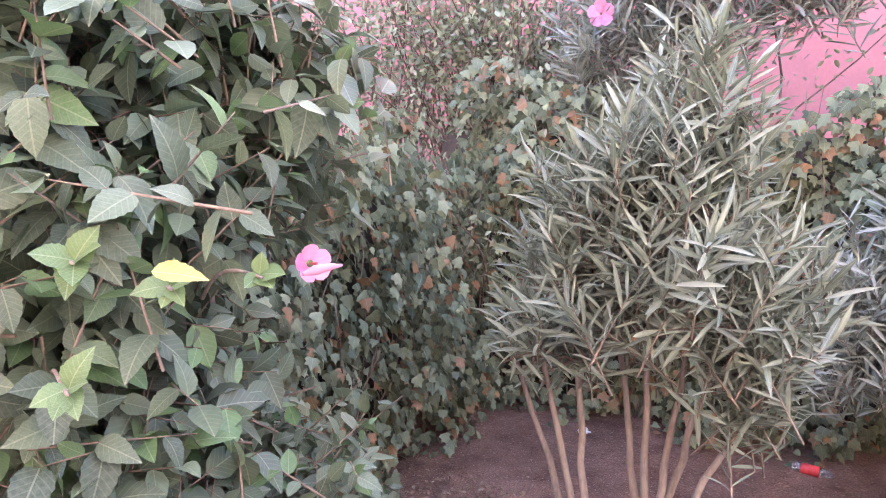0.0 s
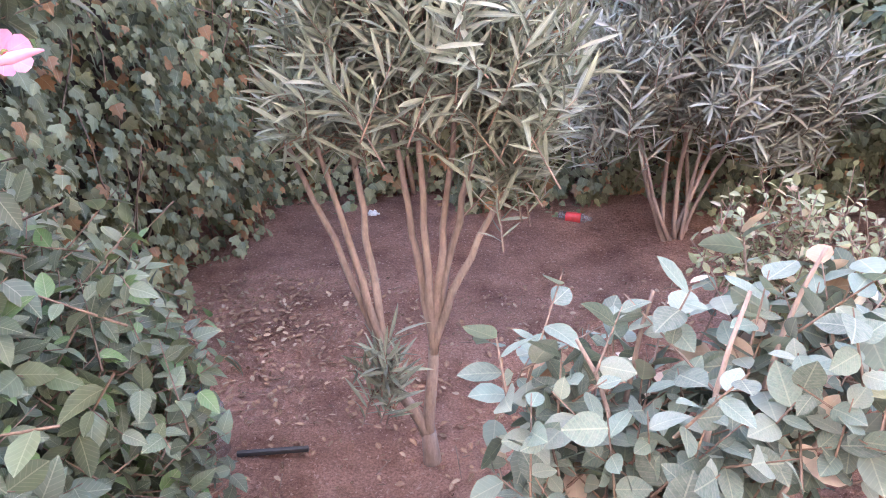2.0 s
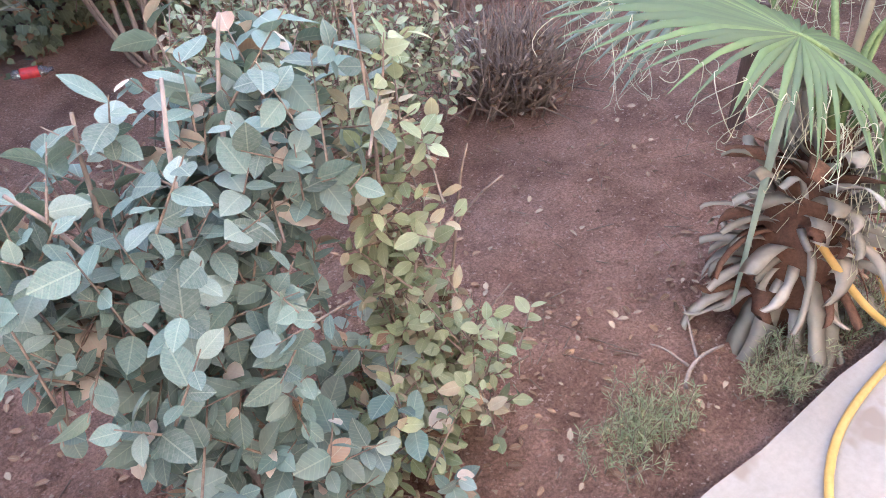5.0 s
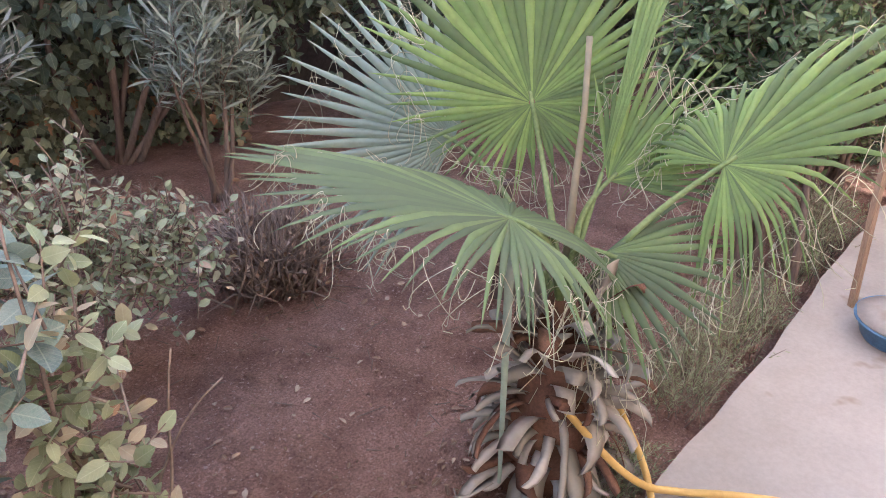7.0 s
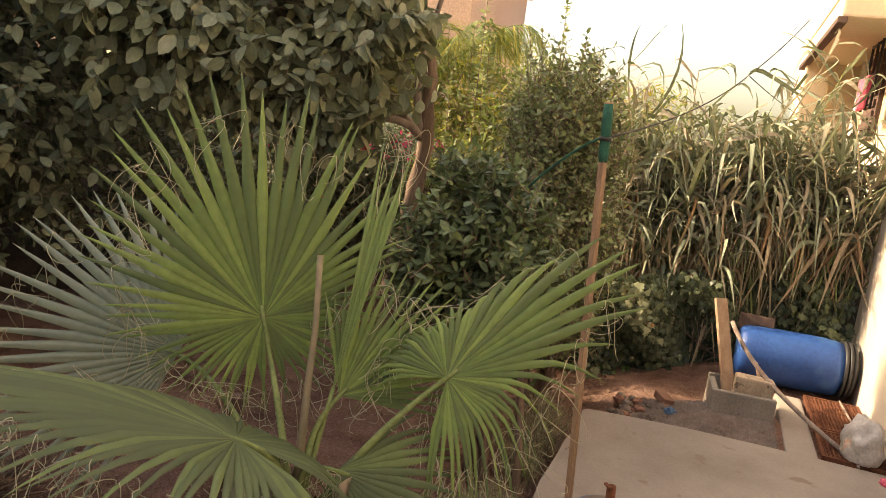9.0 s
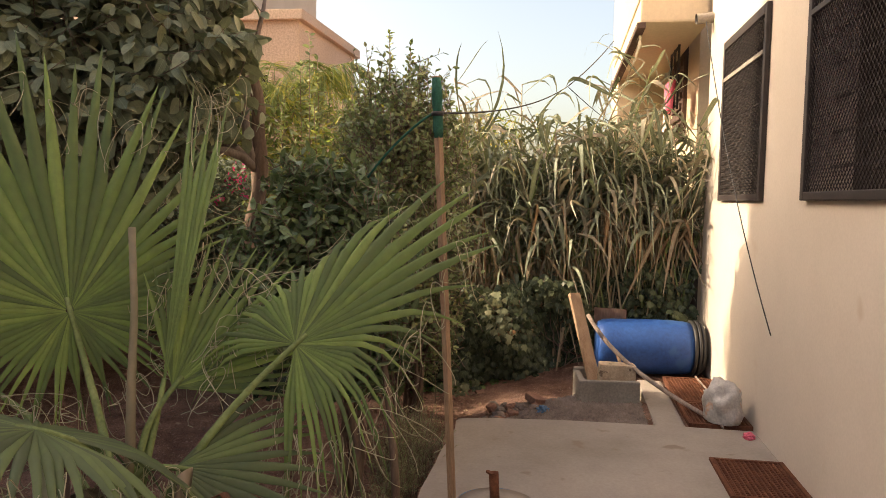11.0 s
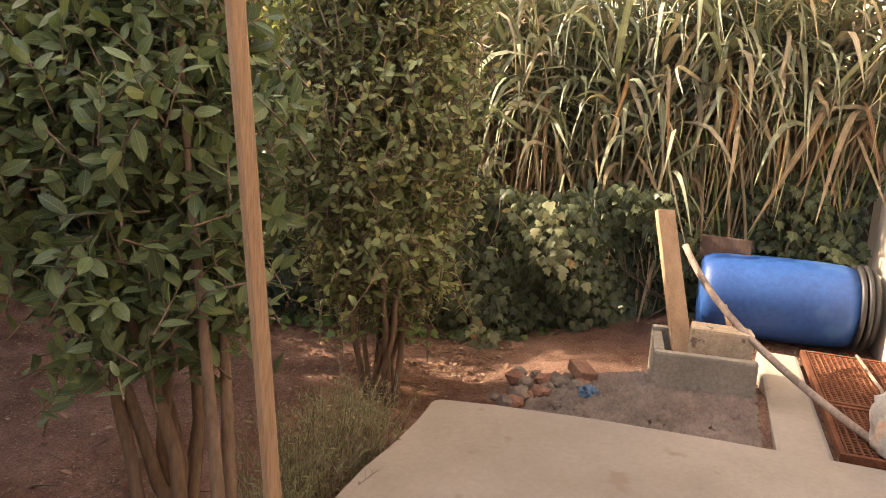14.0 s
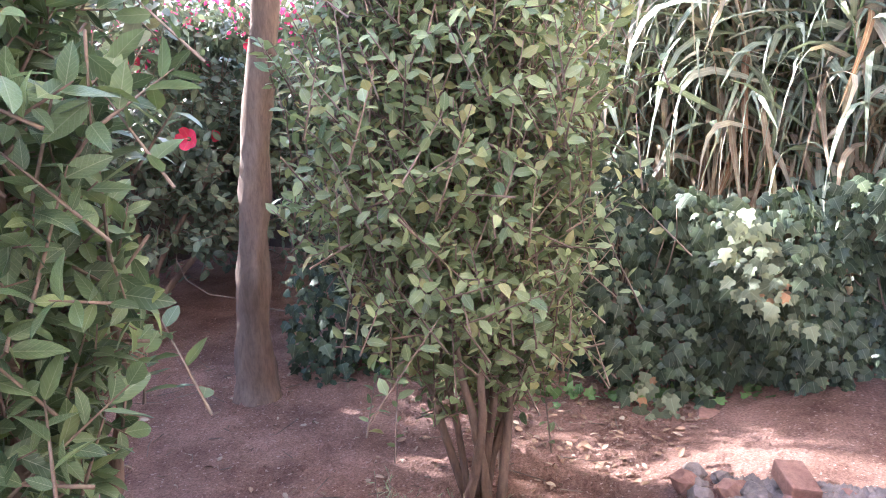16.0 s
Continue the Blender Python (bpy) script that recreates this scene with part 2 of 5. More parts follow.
REED_DRY = leafy("reed_dry", (0.22, 0.15, 0.095), (0.44, 0.335, 0.225), (0.25, 0.14, 0.08), 0.2, 0.7, None, 0, 0.25)
ROSEMARY = leafy("rosemary", (0.15, 0.19, 0.085), (0.36, 0.39, 0.21), (0.34, 0.29, 0.17), 0.2, 0.6, (0.33, 0.31, 0.24), 0.3, 0.2)
WEED = leafy("ground_weed", (0.08, 0.15, 0.04), (0.20, 0.30, 0.10), None, 0.0, 0.5, None, 0, 0.25)
PETAL = leafy("pink_petal", (0.68, 0.24, 0.45), (0.80, 0.36, 0.56), None, 0.0, 0.6, None, 0, 0.3)
REDPETAL = leafy("red_petal", (0.62, 0.03, 0.06), (0.75, 0.05, 0.14), None, 0.0, 0.6, None, 0, 0.3)
MAGENTA = leafy("magenta_bract", (0.55, 0.03, 0.16), (0.70, 0.06, 0.25), None, 0.0, 0.6, None, 0, 0.3)
FRESH = leafy("fresh_leaf", (0.085, 0.155, 0.045), (0.155, 0.245, 0.095), None, 0.0, 0.42, (0.3, 0.34, 0.24), 0.25, 0.25)
YELLOWLEAF = leafy("yellow_leaf", (0.58, 0.42, 0.10), (0.64, 0.48, 0.13), None, 0.0, 0.6, None, 0, 0.3)
GLASS, gn, gl, gb = mat_base("dark_glass", 0.08, 0.5)
gb.inputs["Base Color"].default_value = (0.03, 0.028, 0.026, 1)
CLEAR, cn, cl, cb = mat_base("clear_plastic", 0.12, 0.5)
cb.inputs["Base Color"].default_value = (0.86, 0.9, 0.95, 1)
cb.inputs["Transmission Weight"].default_value = 0.85
cb.inputs["IOR"].default_value = 1.2
BAG = surface("plastic_bag", (0.42, 0.39, 0.36), (0.60, 0.57, 0.53), 6.0, 40.0, 0.4, 0.5, 0.3, 0.004, ((0.62, 0.30, 0.15), 6.0, 0.6))
CANRED = surface("red_can", (0.50, 0.03, 0.04), (0.62, 0.06, 0.06), 6.0, 40.0, 0.35, 0.5, 0.1, 0.002)
WHITE = surface("white_scrap", (0.62, 0.60, 0.58), (0.76, 0.75, 0.73), 6.0, 40.0, 0.7, 0.3)


# ---- builders ----
def soil_z(x, y):
    t = min(1.0, max(0.0, (x - 4.0) / 4.0))
    return -0.12 - 0.10 * t * t * (3 - 2 * t)


def mesh_np(name, verts, tris, smooth=True):
    me = bpy.data.meshes.new(name)
    verts, tris = np.asarray(verts, float), np.asarray(tris, int)
    me.vertices.add(len(verts))
    me.vertices.foreach_set("co", np.ascontiguousarray(verts[:, :3]).ravel())
    me.loops.add(tris.size)
    me.loops.foreach_set("vertex_index", tris.ravel())
    me.polygons.add(len(tris))
    me.polygons.foreach_set("loop_start", np.arange(len(tris)) * 3)
    if smooth:
        me.polygons.foreach_set("use_smooth", np.ones(len(tris), bool))
    if verts.shape[1] == 5:
        uv = me.uv_layers.new(name="leaf")
        uv.data.foreach_set("uv", np.ascontiguousarray(verts[tris.ravel(), 3:5]).ravel())
    me.update(calc_edges=True)
    return me


def part(name, data, material, parent=None, label="", kind=""):
    """Link a bmesh or a mesh, in world places, as one object under parent."""
    if isinstance(data, bmesh.types.BMesh):
        me = bpy.data.meshes.new(name)
        data.to_mesh(me)
        data.free()
        data = me
    if material and not data.materials:
        data.materials.append(material)
    ob = new(name, data)
    if parent:
        ob.parent = parent
        ob.matrix_parent_inverse = root_of(parent)
    return tagged(ob, label, "", "", kind)


ROOTS = {}


def root_of(p):
    return ROOTS.get(p.name, Matrix.Identity(4))


def thing(name, at, label, category, group="", kind=""):
    e = new(name)
    e.location = at
    e.empty_display_size = 0.1
    ROOTS[e.name] = Matrix.Translation(-Vector(at))
    return tagged(e, label, category, group, kind)


def whole(name, data, material, label, category, group="", kind="", smooth=False):
    ob = part(name, data, material)
    if smooth:
        for p in ob.data.polygons:
            p.use_smooth = True
    return tagged(ob, label, category, group, kind)


def box(bm, lo, hi, bevel=0.0, m=None, rough=0.0):
    lo, hi = Vector(lo), Vector(hi)
    r = bmesh.ops.create_cube(bm, size=1.0, matrix=Matrix.LocRotScale((lo + hi) / 2, None, hi - lo))
    vs = r["verts"]
    if bevel:
        es = list({e for v in vs for e in v.link_edges})
        out = bmesh.ops.bevel(bm, geom=es, offset=bevel, segments=2, affect="EDGES", profile=0.6)
        vs = list({v for f in out["faces"] for v in f.verts} | {v for v in vs if v.is_valid})
    if rough:
        for v in vs:
            v.co += Vector(noise.noise_vector(v.co * 9)) * rough
    if m:
        bmesh.ops.transform(bm, matrix=m, verts=vs)
    return vs


def boxm(lo, hi, bevel=0.0, m=None, rough=0.0):
    bm = bmesh.new()
    box(bm, lo, hi, bevel, m, rough)
    return bm


def unit(v):
    v = np.asarray(v, float)
    return v / np.maximum(np.linalg.norm(v, axis=-1, keepdims=True), 1e-9)


def tube_np(pts, radii, sides=8, cap=True):
    """A round tube along points, as vertices and triangles."""
    pts = np.asarray(pts, float)
    k = len(pts)
    radii = np.broadcast_to(np.asarray(radii, float), (k,))
    tan = unit(np.gradient(pts, axis=0))
    ref = np.array([0.31, 0.17, 0.93]) if abs(tan[0][2]) < 0.8 else np.array([0.9, 0.3, 0.1])
    a = unit(np.cross(tan, ref))
    b = np.cross(tan, a)
    ang = np.linspace(0, 2 * np.pi, sides, endpoint=False)
    V = pts[:, None] + radii[:, None, None] * (np.cos(ang)[None, :, None] * a[:, None] + np.sin(ang)[None, :, None] * b[:, None])
    V = V.reshape(-1, 3)
    T = []
    for i in range(k - 1):
        for j in range(sides):
            p, q = i * sides + j, i * sides + (j + 1) % sides
            T += [(p, q, q + sides), (p, q + sides, p + sides)]
    if cap:
        for base, flip in ((0, 1), ((k - 1) * sides, 0)):
            for j in range(1, sides - 1):
                T.append((base, base + j + 1, base + j) if flip else (base, base + j, base + j + 1))
    return V, np.array(T)


def join_np(pieces):
    vs, ts, n = [], [], 0
    for v, t in pieces:
        vs.append(v)
        ts.append(t + n)
        n += len(v)
    return np.concatenate(vs), np.concatenate(ts)


def bezier(a, b, c, d, n=10):
    t = np.linspace(0, 1, n)[:, None]
    a, b, c, d = (np.asarray(q, float) for q in (a, b, c, d))
    return (1 - t) ** 3 * a + 3 * t * (1 - t) ** 2 * b + 3 * t * t * (1 - t) * c + t ** 3 * d


def tube(name, pts, radii, material, parent=None, label="", sides=8):
    return part(name, mesh_np(name, *tube_np(pts, radii, sides)), material, parent, label)


# leaf shapes: length 1 along y, face up
def blade(prof, stations, fold=0.15, droop=0.25, wave=0.0):
    V, T = [(0, 0, 0)], []
    for i, (s, w) in enumerate(zip(stations, prof)):
        z = -droop * s * s
        V += [(-w, s, z + fold * w + wave * math.sin(7 * s)), (0, s, z), (w, s, z + fold * w - wave * math.sin(6 * s))]
    V.append((0, 1, -droop))
    m = len(stations)
    T += [(0, 2, 1), (0, 3, 2)]
    for i in range(m - 1):
        a, b = 1 + 3 * i, 4 + 3 * i
        T += [(a, a + 1, b + 1), (a, b + 1, b), (a + 1, a + 2, b + 2), (a + 1, b + 2, b + 1)]
    a = 1 + 3 * (m - 1)
    e = len(V) - 1
    T += [(a, a + 1, e), (a + 1, a + 2, e)]
    return np.array(V, float), np.array(T)


def lobed(points, droop=0.12):
    V = [(0, 0.35, 0.03)] + [(x, y, -droop * (x * x + (y - 0.35) ** 2)) for x, y in points]
    n = len(points)
    return np.array(V, float), np.array([(0, 1 + i, 1 + (i + 1) % n) for i in range(n)])


BROAD = [blade((0.20, 0.31, 0.27, 0.13), (0.12, 0.35, 0.62, 0.86), 0.25, dr, wv) for dr, wv in ((0.15, 0.01), (0.32, 0.03), (0.05, 0.02), (0.5, 0.0))]
OVAL = [blade((0.17, 0.29, 0.27, 0.13), (0.12, 0.35, 0.65, 0.88), 0.2, dr, wv) for dr, wv in ((0.1, 0.01), (0.25, 0.02), (0.02, 0.02))]
LANCE = [blade((0.055, 0.095, 0.085, 0.045), (0.1, 0.4, 0.7, 0.88), 0.3, dr, wv) for dr, wv in ((0.1, 0.0), (0.3, 0.01), (0.02, 0.0))]
PLAIN = [blade((0.24, 0.22), (0.3, 0.68), 0.25, dr) for dr in (0.1, 0.3)]
STRAP = [blade((0.026, 0.034, 0.032, 0.027, 0.019, 0.010), (0.06, 0.25, 0.45, 0.62, 0.78, 0.91), 0.3, dr) for dr in (0.45, 0.9, 1.3)]
NEEDLE = [blade((0.05,), (0.5,), 0.2, 0.1)]
IVYLEAF = [lobed([(0, 0.02), (0.30, 0.0), (0.50, 0.18), (0.33, 0.36), (0.46, 0.60), (0.20, 0.62), (0, 1.0), (-0.20, 0.62), (-0.46, 0.60), (-0.33, 0.36), (-0.50, 0.18), (-0.30, 0.0)], d) for d in (0.15, 0.4)]
def fine(prof, stations, n, teeth, fold, droop, wave):
    st = [(i + 0.5) / n for i in range(n)]
    w = np.interp(st, [0, *stations, 1], [0.02, *prof, 0.0])
    return blade([a * (1 + teeth * (1 if i % 2 else -1)) for i, a in enumerate(w)], st, fold, droop, wave)


BROAD_F = [fine((0.22, 0.33, 0.27, 0.12), (0.12, 0.35, 0.62, 0.86), 14, 0.05, 0.22, dr, wv) for dr, wv in ((0.15, 0.012), (0.32, 0.02), (0.05, 0.015), (0.5, 0.01))]
OVAL_F = [fine((0.19, 0.30, 0.27, 0.12), (0.12, 0.35, 0.65, 0.88), 9, 0.0, 0.2, dr, wv) for dr, wv in ((0.1, 0.01), (0.28, 0.02), (0.02, 0.02))]
PETALS = [blade((0.16, 0.34, 0.40, 0.28), (0.12, 0.4, 0.72, 0.93), 0.2, -0.25, 0.03)]


def axes(way, up):
    Y = unit(way)
    X = unit(np.cross(Y, up))
    Z = np.cross(X, Y)
    return X, Y, Z


def scatter(pos, way, up, size, shapes, rng, width=1.0):
    """All leaves of one kind, as vertices and triangles."""
    pos, size = np.asarray(pos, float), np.asarray(size, float)
    X, Y, Z = axes(way, up)
    pick = rng.integers(0, len(shapes), len(pos))
    out = []
    for k, (v, t) in enumerate(shapes):
        i = np.nonzero(pick == k)[0]
        if not len(i):
            continue
        s = size[i][:, None, None]
        W = pos[i][:, None] + s * (width * v[None, :, 0:1] * X[i][:, None] + v[None, :, 1:2] * Y[i][:, None] + v[None, :, 2:3] * Z[i][:, None])
        tt = t[None] + (np.arange(len(i)) * len(v))[:, None, None]
        uv = np.broadcast_to(v[None, :, :2], (len(i), len(v), 2))
        out.append((np.concatenate([W, uv], 2).reshape(-1, 5), tt.reshape(-1, 3)))
    return join_np(out)


LEAF_MESH = {}


def single_leaves(parent, pos, way, up, size, shapes, material, rng, key, name="leaf", width=1.0):
    """Leaves that can be told apart: objects of their own that share a few meshes."""
    X, Y, Z = axes(way, up)
    for i in range(len(pos)):
        k = int(rng.integers(0, len(shapes)))
        if (key, k) not in LEAF_MESH:
            v, t = shapes[k]
            me = mesh_np(name, np.column_stack([v, v[:, :2]]), t)
            me.materials.append(material)
            LEAF_MESH[key, k] = me
        ob = new(name, LEAF_MESH[key, k])
        s = float(size[i])
        m = Matrix(((X[i][0] * s * width, Y[i][0] * s, Z[i][0] * s, pos[i][0]), (X[i][1] * s * width, Y[i][1] * s, Z[i][1] * s, pos[i][1]),
                    (X[i][2] * s * width, Y[i][2] * s, Z[i][2] * s, pos[i][2]), (0, 0, 0, 1)))
        ob.parent = parent
        ob.matrix_parent_inverse = root_of(parent)
        ob.matrix_basis = m


def in_blobs(blobs, n, rng, inner=0.35):
    """Points in the outer layer of a few ellipsoids, with the way outwards."""
    wts = np.array([b[3] * b[4] + b[4] * b[5] + b[3] * b[5] for b in blobs])
    which = rng.choice(len(blobs), n, p=wts / wts.sum())
    d = unit(rng.normal(size=(n, 3)))
    r = inner + (1 - inner) * rng.random(n) ** 0.6
    B = np.array(blobs, float)[which]
    lump = 1 + 0.16 * np.sin(d[:, 0] * 7 + which) * np.sin(d[:, 1] * 6 + 2 * which) + 0.12 * np.sin(d[:, 2] * 9 + which)
    p = B[:, :3] + d * B[:, 3:6] * (r * lump)[:, None]
    return p, unit(d / B[:, 3:6])


def sprays(p, out, rng, leaves=7, length=0.25, lift=0.4, wild=0.6, spread=0.9, droop=0.2, flat=0.8, start=0.1):
    """Leaves set along twigs that end at p. Returns leaf places, ways, ups and the twigs."""
    n = len(p)
    d = unit(out * 0.8 + np.array([0, 0, lift]) + rng.normal(size=(n, 3)) * wild)
    L = length * (0.6 + 0.8 * rng.random(n))
    side = unit(np.cross(d, rng.normal(size=(n, 3))))
    other = np.cross(d, side)
    P, W, U = [], [], []
    for j in range(leaves):
        f = start + (1 - start) * (j + rng.random(n) * 0.5) / leaves
        a = j * 2.4 + rng.random(n) * 0.6
        rad = side * np.cos(a)[:, None] + other * np.sin(a)[:, None]
        w = unit(d * (0.35 + 0.5 * f)[:, None] + rad * spread + np.array([0, 0, -droop]))
        P.append(p - d * (L * (1 - f))[:, None])
        W.append(w)
        U.append(unit(np.array([0, 0, flat]) + out * 0.35 + rng.normal(size=(n, 3)) * 0.4 + d * 0.3))
    return np.concatenate(P), np.concatenate(W), np.concatenate(U), (p - d * L[:, None], p)


def sticks(a, b, r0, r1):
    """Many thin three-sided twigs from a to b."""
    n = len(a)
    d = unit(b - a)
    x = unit(np.cross(d, np.array([0.3, 0.5, 0.8])))
    y = np.cross(d, x)
    V = np.empty((n, 6, 3))
    for k in range(3):
        c, s = math.cos(k * 2.094), math.sin(k * 2.094)
        V[:, k] = a + (x * c + y * s) * r0
        V[:, 3 + k] = b + (x * c + y * s) * r1
    t = np.array([(0, 1, 4), (0, 4, 3), (1, 2, 5), (1, 5, 4), (2, 0, 3), (2, 3, 5), (3, 4, 5)])
    return V.reshape(-1, 3), (t[None] + (np.arange(n) * 6)[:, None, None]).reshape(-1, 3)


def stems(parent, base, tops, radius, material, rng, name="stem", bend=0.25, top_r=0.35):
    base = np.asarray(base, float)
    for tp in tops:
        tp = np.asarray(tp, float)
        b0 = base + np.append(rng.normal(size=2) * (radius * 1.2 + 0.025), -0.03)
        h = tp[2] - base[2]
        mid = b0 + (tp - b0) * 0.35 + np.array([*(rng.normal(size=2) * bend * 0.3 * h), h * 0.12])
        mid2 = b0 + (tp - b0) * 0.7 + np.array([*(rng.normal(size=2) * bend * 0.3 * h), h * 0.08])
        pts = bezier(b0, mid, mid2, tp, 12) + rng.normal(size=(12, 3)) * radius * 0.18
        tube(name, pts, np.linspace(radius * (0.8 + 0.4 * rng.random()), radius * top_r, 12), material, parent, sides=7)


def bush(name, base, blobs, label, category, mat, shapes, size, twigs, leaves=7, length=0.22, singles=0, seed=1, stem_tops=(), stem_r=0.015, stem_mat=None,
         lift=0.4, wild=0.6, spread=0.9, droop=0.2, flat=0.8, inner=0.35, near=None, extra=None, width=1.0, group="", twig_mat=None, floor=None):
    rng = np.random.default_rng(seed)
    root = thing(name, base, label, category, group)
    stems(root, base, stem_tops, stem_r, stem_mat or BARK, rng)
    p, out = in_blobs(blobs, twigs, rng, inner)
    P, W, U, tw = sprays(p, out, rng, leaves, length, lift, wild, spread, droop, flat)
    low = (floor if floor is not None else base[2]) + 0.02
    keep = P[:, 2] > low
    P, W, U = P[keep], W[keep], U[keep]
    S = size * (0.55 + 0.7 * rng.random(len(P)))
    kt = tw[0][:, 2] > low
    part("twig_mass", mesh_np("twig_mass", *sticks(tw[0][kt], tw[1][kt], 0.004, 0.0015)), twig_mat or TWIG, root, kind="stuff")
    if singles:
        dist = np.linalg.norm(P - np.asarray(near, float), axis=1)
        order = np.argsort(dist)
        a, b = order[:singles], order[singles:]
        single_leaves(root, P[a], W[a], U[a], S[a], BROAD_F if shapes is BROAD else OVAL_F, mat, rng, name, width=width)
        P, W, U, S = P[b], W[b], U[b], S[b]
    part("foliage", mesh_np("foliage", *scatter(P, W, U, S, shapes, rng, width)), mat, root, kind="stuff")
    if extra:
        m2, frac, lab = extra
        k = int(len(P) * frac)
        i = rng.choice(len(P), k, replace=False)
        part("dry_leaf_mass", mesh_np("dry_leaf_mass", *scatter(P[i] + out[:1] * 0.01, W[i] + rng.normal(size=(k, 3)) * 0.5, U[i], S[i] * 0.9, shapes, rng, width)), m2, root, lab, kind="stuff")
    return root


def ivy_sheet(name, a, b, z0, z1, out, depth, count, label, seed, mat, size=0.075, singles=0, near=None, ragged=0.25, foot=True):
    """Ivy that hangs on a wall from a to b, with leaves that face out."""
    rng = np.random.default_rng(seed)
    a, b, o = np.array([*a, 0.0]), np.array([*b, 0.0]), unit(np.array([*out, 0.0]))
    root = thing(name, (*((a + b) / 2)[:2], z0), label, "ivy")
    u = rng.random(count)
    h = rng.random(count)
    run = np.linalg.norm(b - a)
    top = z1 + ragged * (np.sin(u * run * 2.1 + seed) * 0.6 + np.sin(u * run * 5.3) * 0.4)
    z = z0 + (top - z0) * h
    puff = 0.5 + 0.3 * np.sin(u * run * 3.7 + z * 2.3) + 0.3 * np.sin(u * run * 7.9 - z * 5.1 + seed)
    P = a + (b - a) * u[:, None] + o * (depth * (0.15 + puff * rng.random(count)))[:, None]
    P[:, 2] = z
    tan = unit(b - a)
    W = unit(np.array([0, 0, -0.9]) + tan * rng.normal(size=(count, 1)) * 0.7 + o * (0.25 + 0.35 * rng.random((count, 1))))
    U = unit(o * 0.9 + np.array([0, 0, 0.6]) + rng.normal(size=(count, 3)) * 0.6)
    S = size * (0.55 + 0.75 * rng.random(count))
    if singles:
        dist = np.linalg.norm(P - np.asarray(near, float), axis=1) - 3 * depth * puff
        order = np.argsort(dist)
        i, j = order[:singles], order[singles:]
        single_leaves(root, P[i], W[i], U[i], S[i], IVYLEAF, mat, rng, name)
        P, W, U, S = P[j], W[j], U[j], S[j]
    part("foliage", mesh_np("foliage", *scatter(P, W, U, S, IVYLEAF, rng)), mat, root, kind="stuff")
    pieces = []
    for k in range(int(run * 14)):
        s = a + (b - a) * rng.random() + o * depth * 0.3 * rng.random()
        s[2] = z0
        e = s + tan * rng.normal() * 0.4 + o * depth * 0.5 * rng.random()
        e[2] = z0 + (z1 - z0) * (0.5 + 0.5 * rng.random())
        pts = bezier(s, s + (0, 0, 0.4), e - (0, 0, 0.4), e, 8) + rng.normal(size=(8, 3)) * 0.015
        pieces.append(tube_np(pts, np.linspace(0.007, 0.003, 8), 4))
    part("vine_mass", mesh_np("vine_mass", *join_np(pieces)), TWIG, root, kind="stuff")
    return root


# ---- large structure ----
def build_ground():
    xs = np.concatenate([[-400, -100, -30, -10, -5], np.arange(-3, 12.01, 0.09), [13, 16, 22, 40, 100, 400]])
    ys = np.concatenate([[-400, -100, -30, -10, -5], np.arange(-2.6, 6.01, 0.09), [7, 9, 14, 30, 100, 400]])
    V = []
    for y in ys:
        for x in xs:
            z = soil_z(x, y)
            p = Vector((x, y, 0))
            if -3 <= x <= 12 and -2.6 <= y <= 6:
                z += 0.022 * noise.noise(p * 1.3) + 0.014 * noise.noise(p * 4.1) + 0.008 * noise.noise(p * 11)
                if y < 0.14 and x < 7.9:
                    z = min(z, -0.10)
                if x > 7.6 and y < 0.1:                      # rubble and fill past the slab's end
                    z += 0.10 * min(1, max(0, (x - 7.6) / 0.2)) * min(1, max(0, (0.1 - y) / 0.5)) + 0.075 * min(1, max(0, (-0.35 - y) / 0.4)) * min(1, max(0, (8.75 - x) / 0.3)) * min(1, max(0, (x - 7.6) / 0.2))
                if x > 9.1 and y < -0.6:                     # fill under the drum
                    z += 0.07 * min(1, (x - 9.1) / 0.1) * min(1, (-0.6 - y) / 0.2)
                if y > 3.2:
                    z += 0.05 * min(1, (y - 3.2) / 1.0)
            V.append((x, y, z))
    w = len(xs)
    T = []
    for j in range(len(ys) - 1):
        for i in range(w - 1):
            a = j * w + i
            T += [(a, a + 1, a + w + 1), (a, a + w + 1, a + w)]
    whole("ground", mesh_np("ground", V, T), SOIL, "bare reddish-brown trodden garden soil", "ground", kind="structure")


build_ground()


def slab():
    bm = bmesh.new()
    top = [(-3.0, -1.87), (7.79, -1.87), (7.78, -1.42), (7.77, -1.0), (7.75, -0.6), (7.70, -0.2), (7.665, 0.03), (7.63, 0.066)]
    top += [(x, 0.055 + 0.012 * math.sin(x * 3.1) + 0.006 * math.sin(x * 11)) for x in np.arange(7.4, -3.01, -0.2)]
    lower = [bm.verts.new((x, y, -0.17)) for x, y in top]
    upper = [bm.verts.new((x, y, 0.0)) for x, y in top]
    n = len(top)
    bm.faces.new(upper)
    for i in range(n):
        bm.faces.new((lower[i], lower[(i + 1) % n], upper[(i + 1) % n], upper[i]))
    es = [e for e in bm.edges if e.verts[0] in upper and e.verts[1] in upper]
    bmesh.ops.bevel(bm, geom=es, offset=0.012, segments=2, affect="EDGES")
    return whole("pavement", bm, CONCRETE, "pale worn concrete path slab along the house wall", "path", kind="structure")


slab()
# concrete border of the drain beyond the slab
whole("drain_border", boxm((7.80, -1.455, -0.16), (9.16, -1.25, -0.028), 0.018, None, 0.006), CONCRETE, "narrow concrete border beside the drain grates", "path", kind="structure")
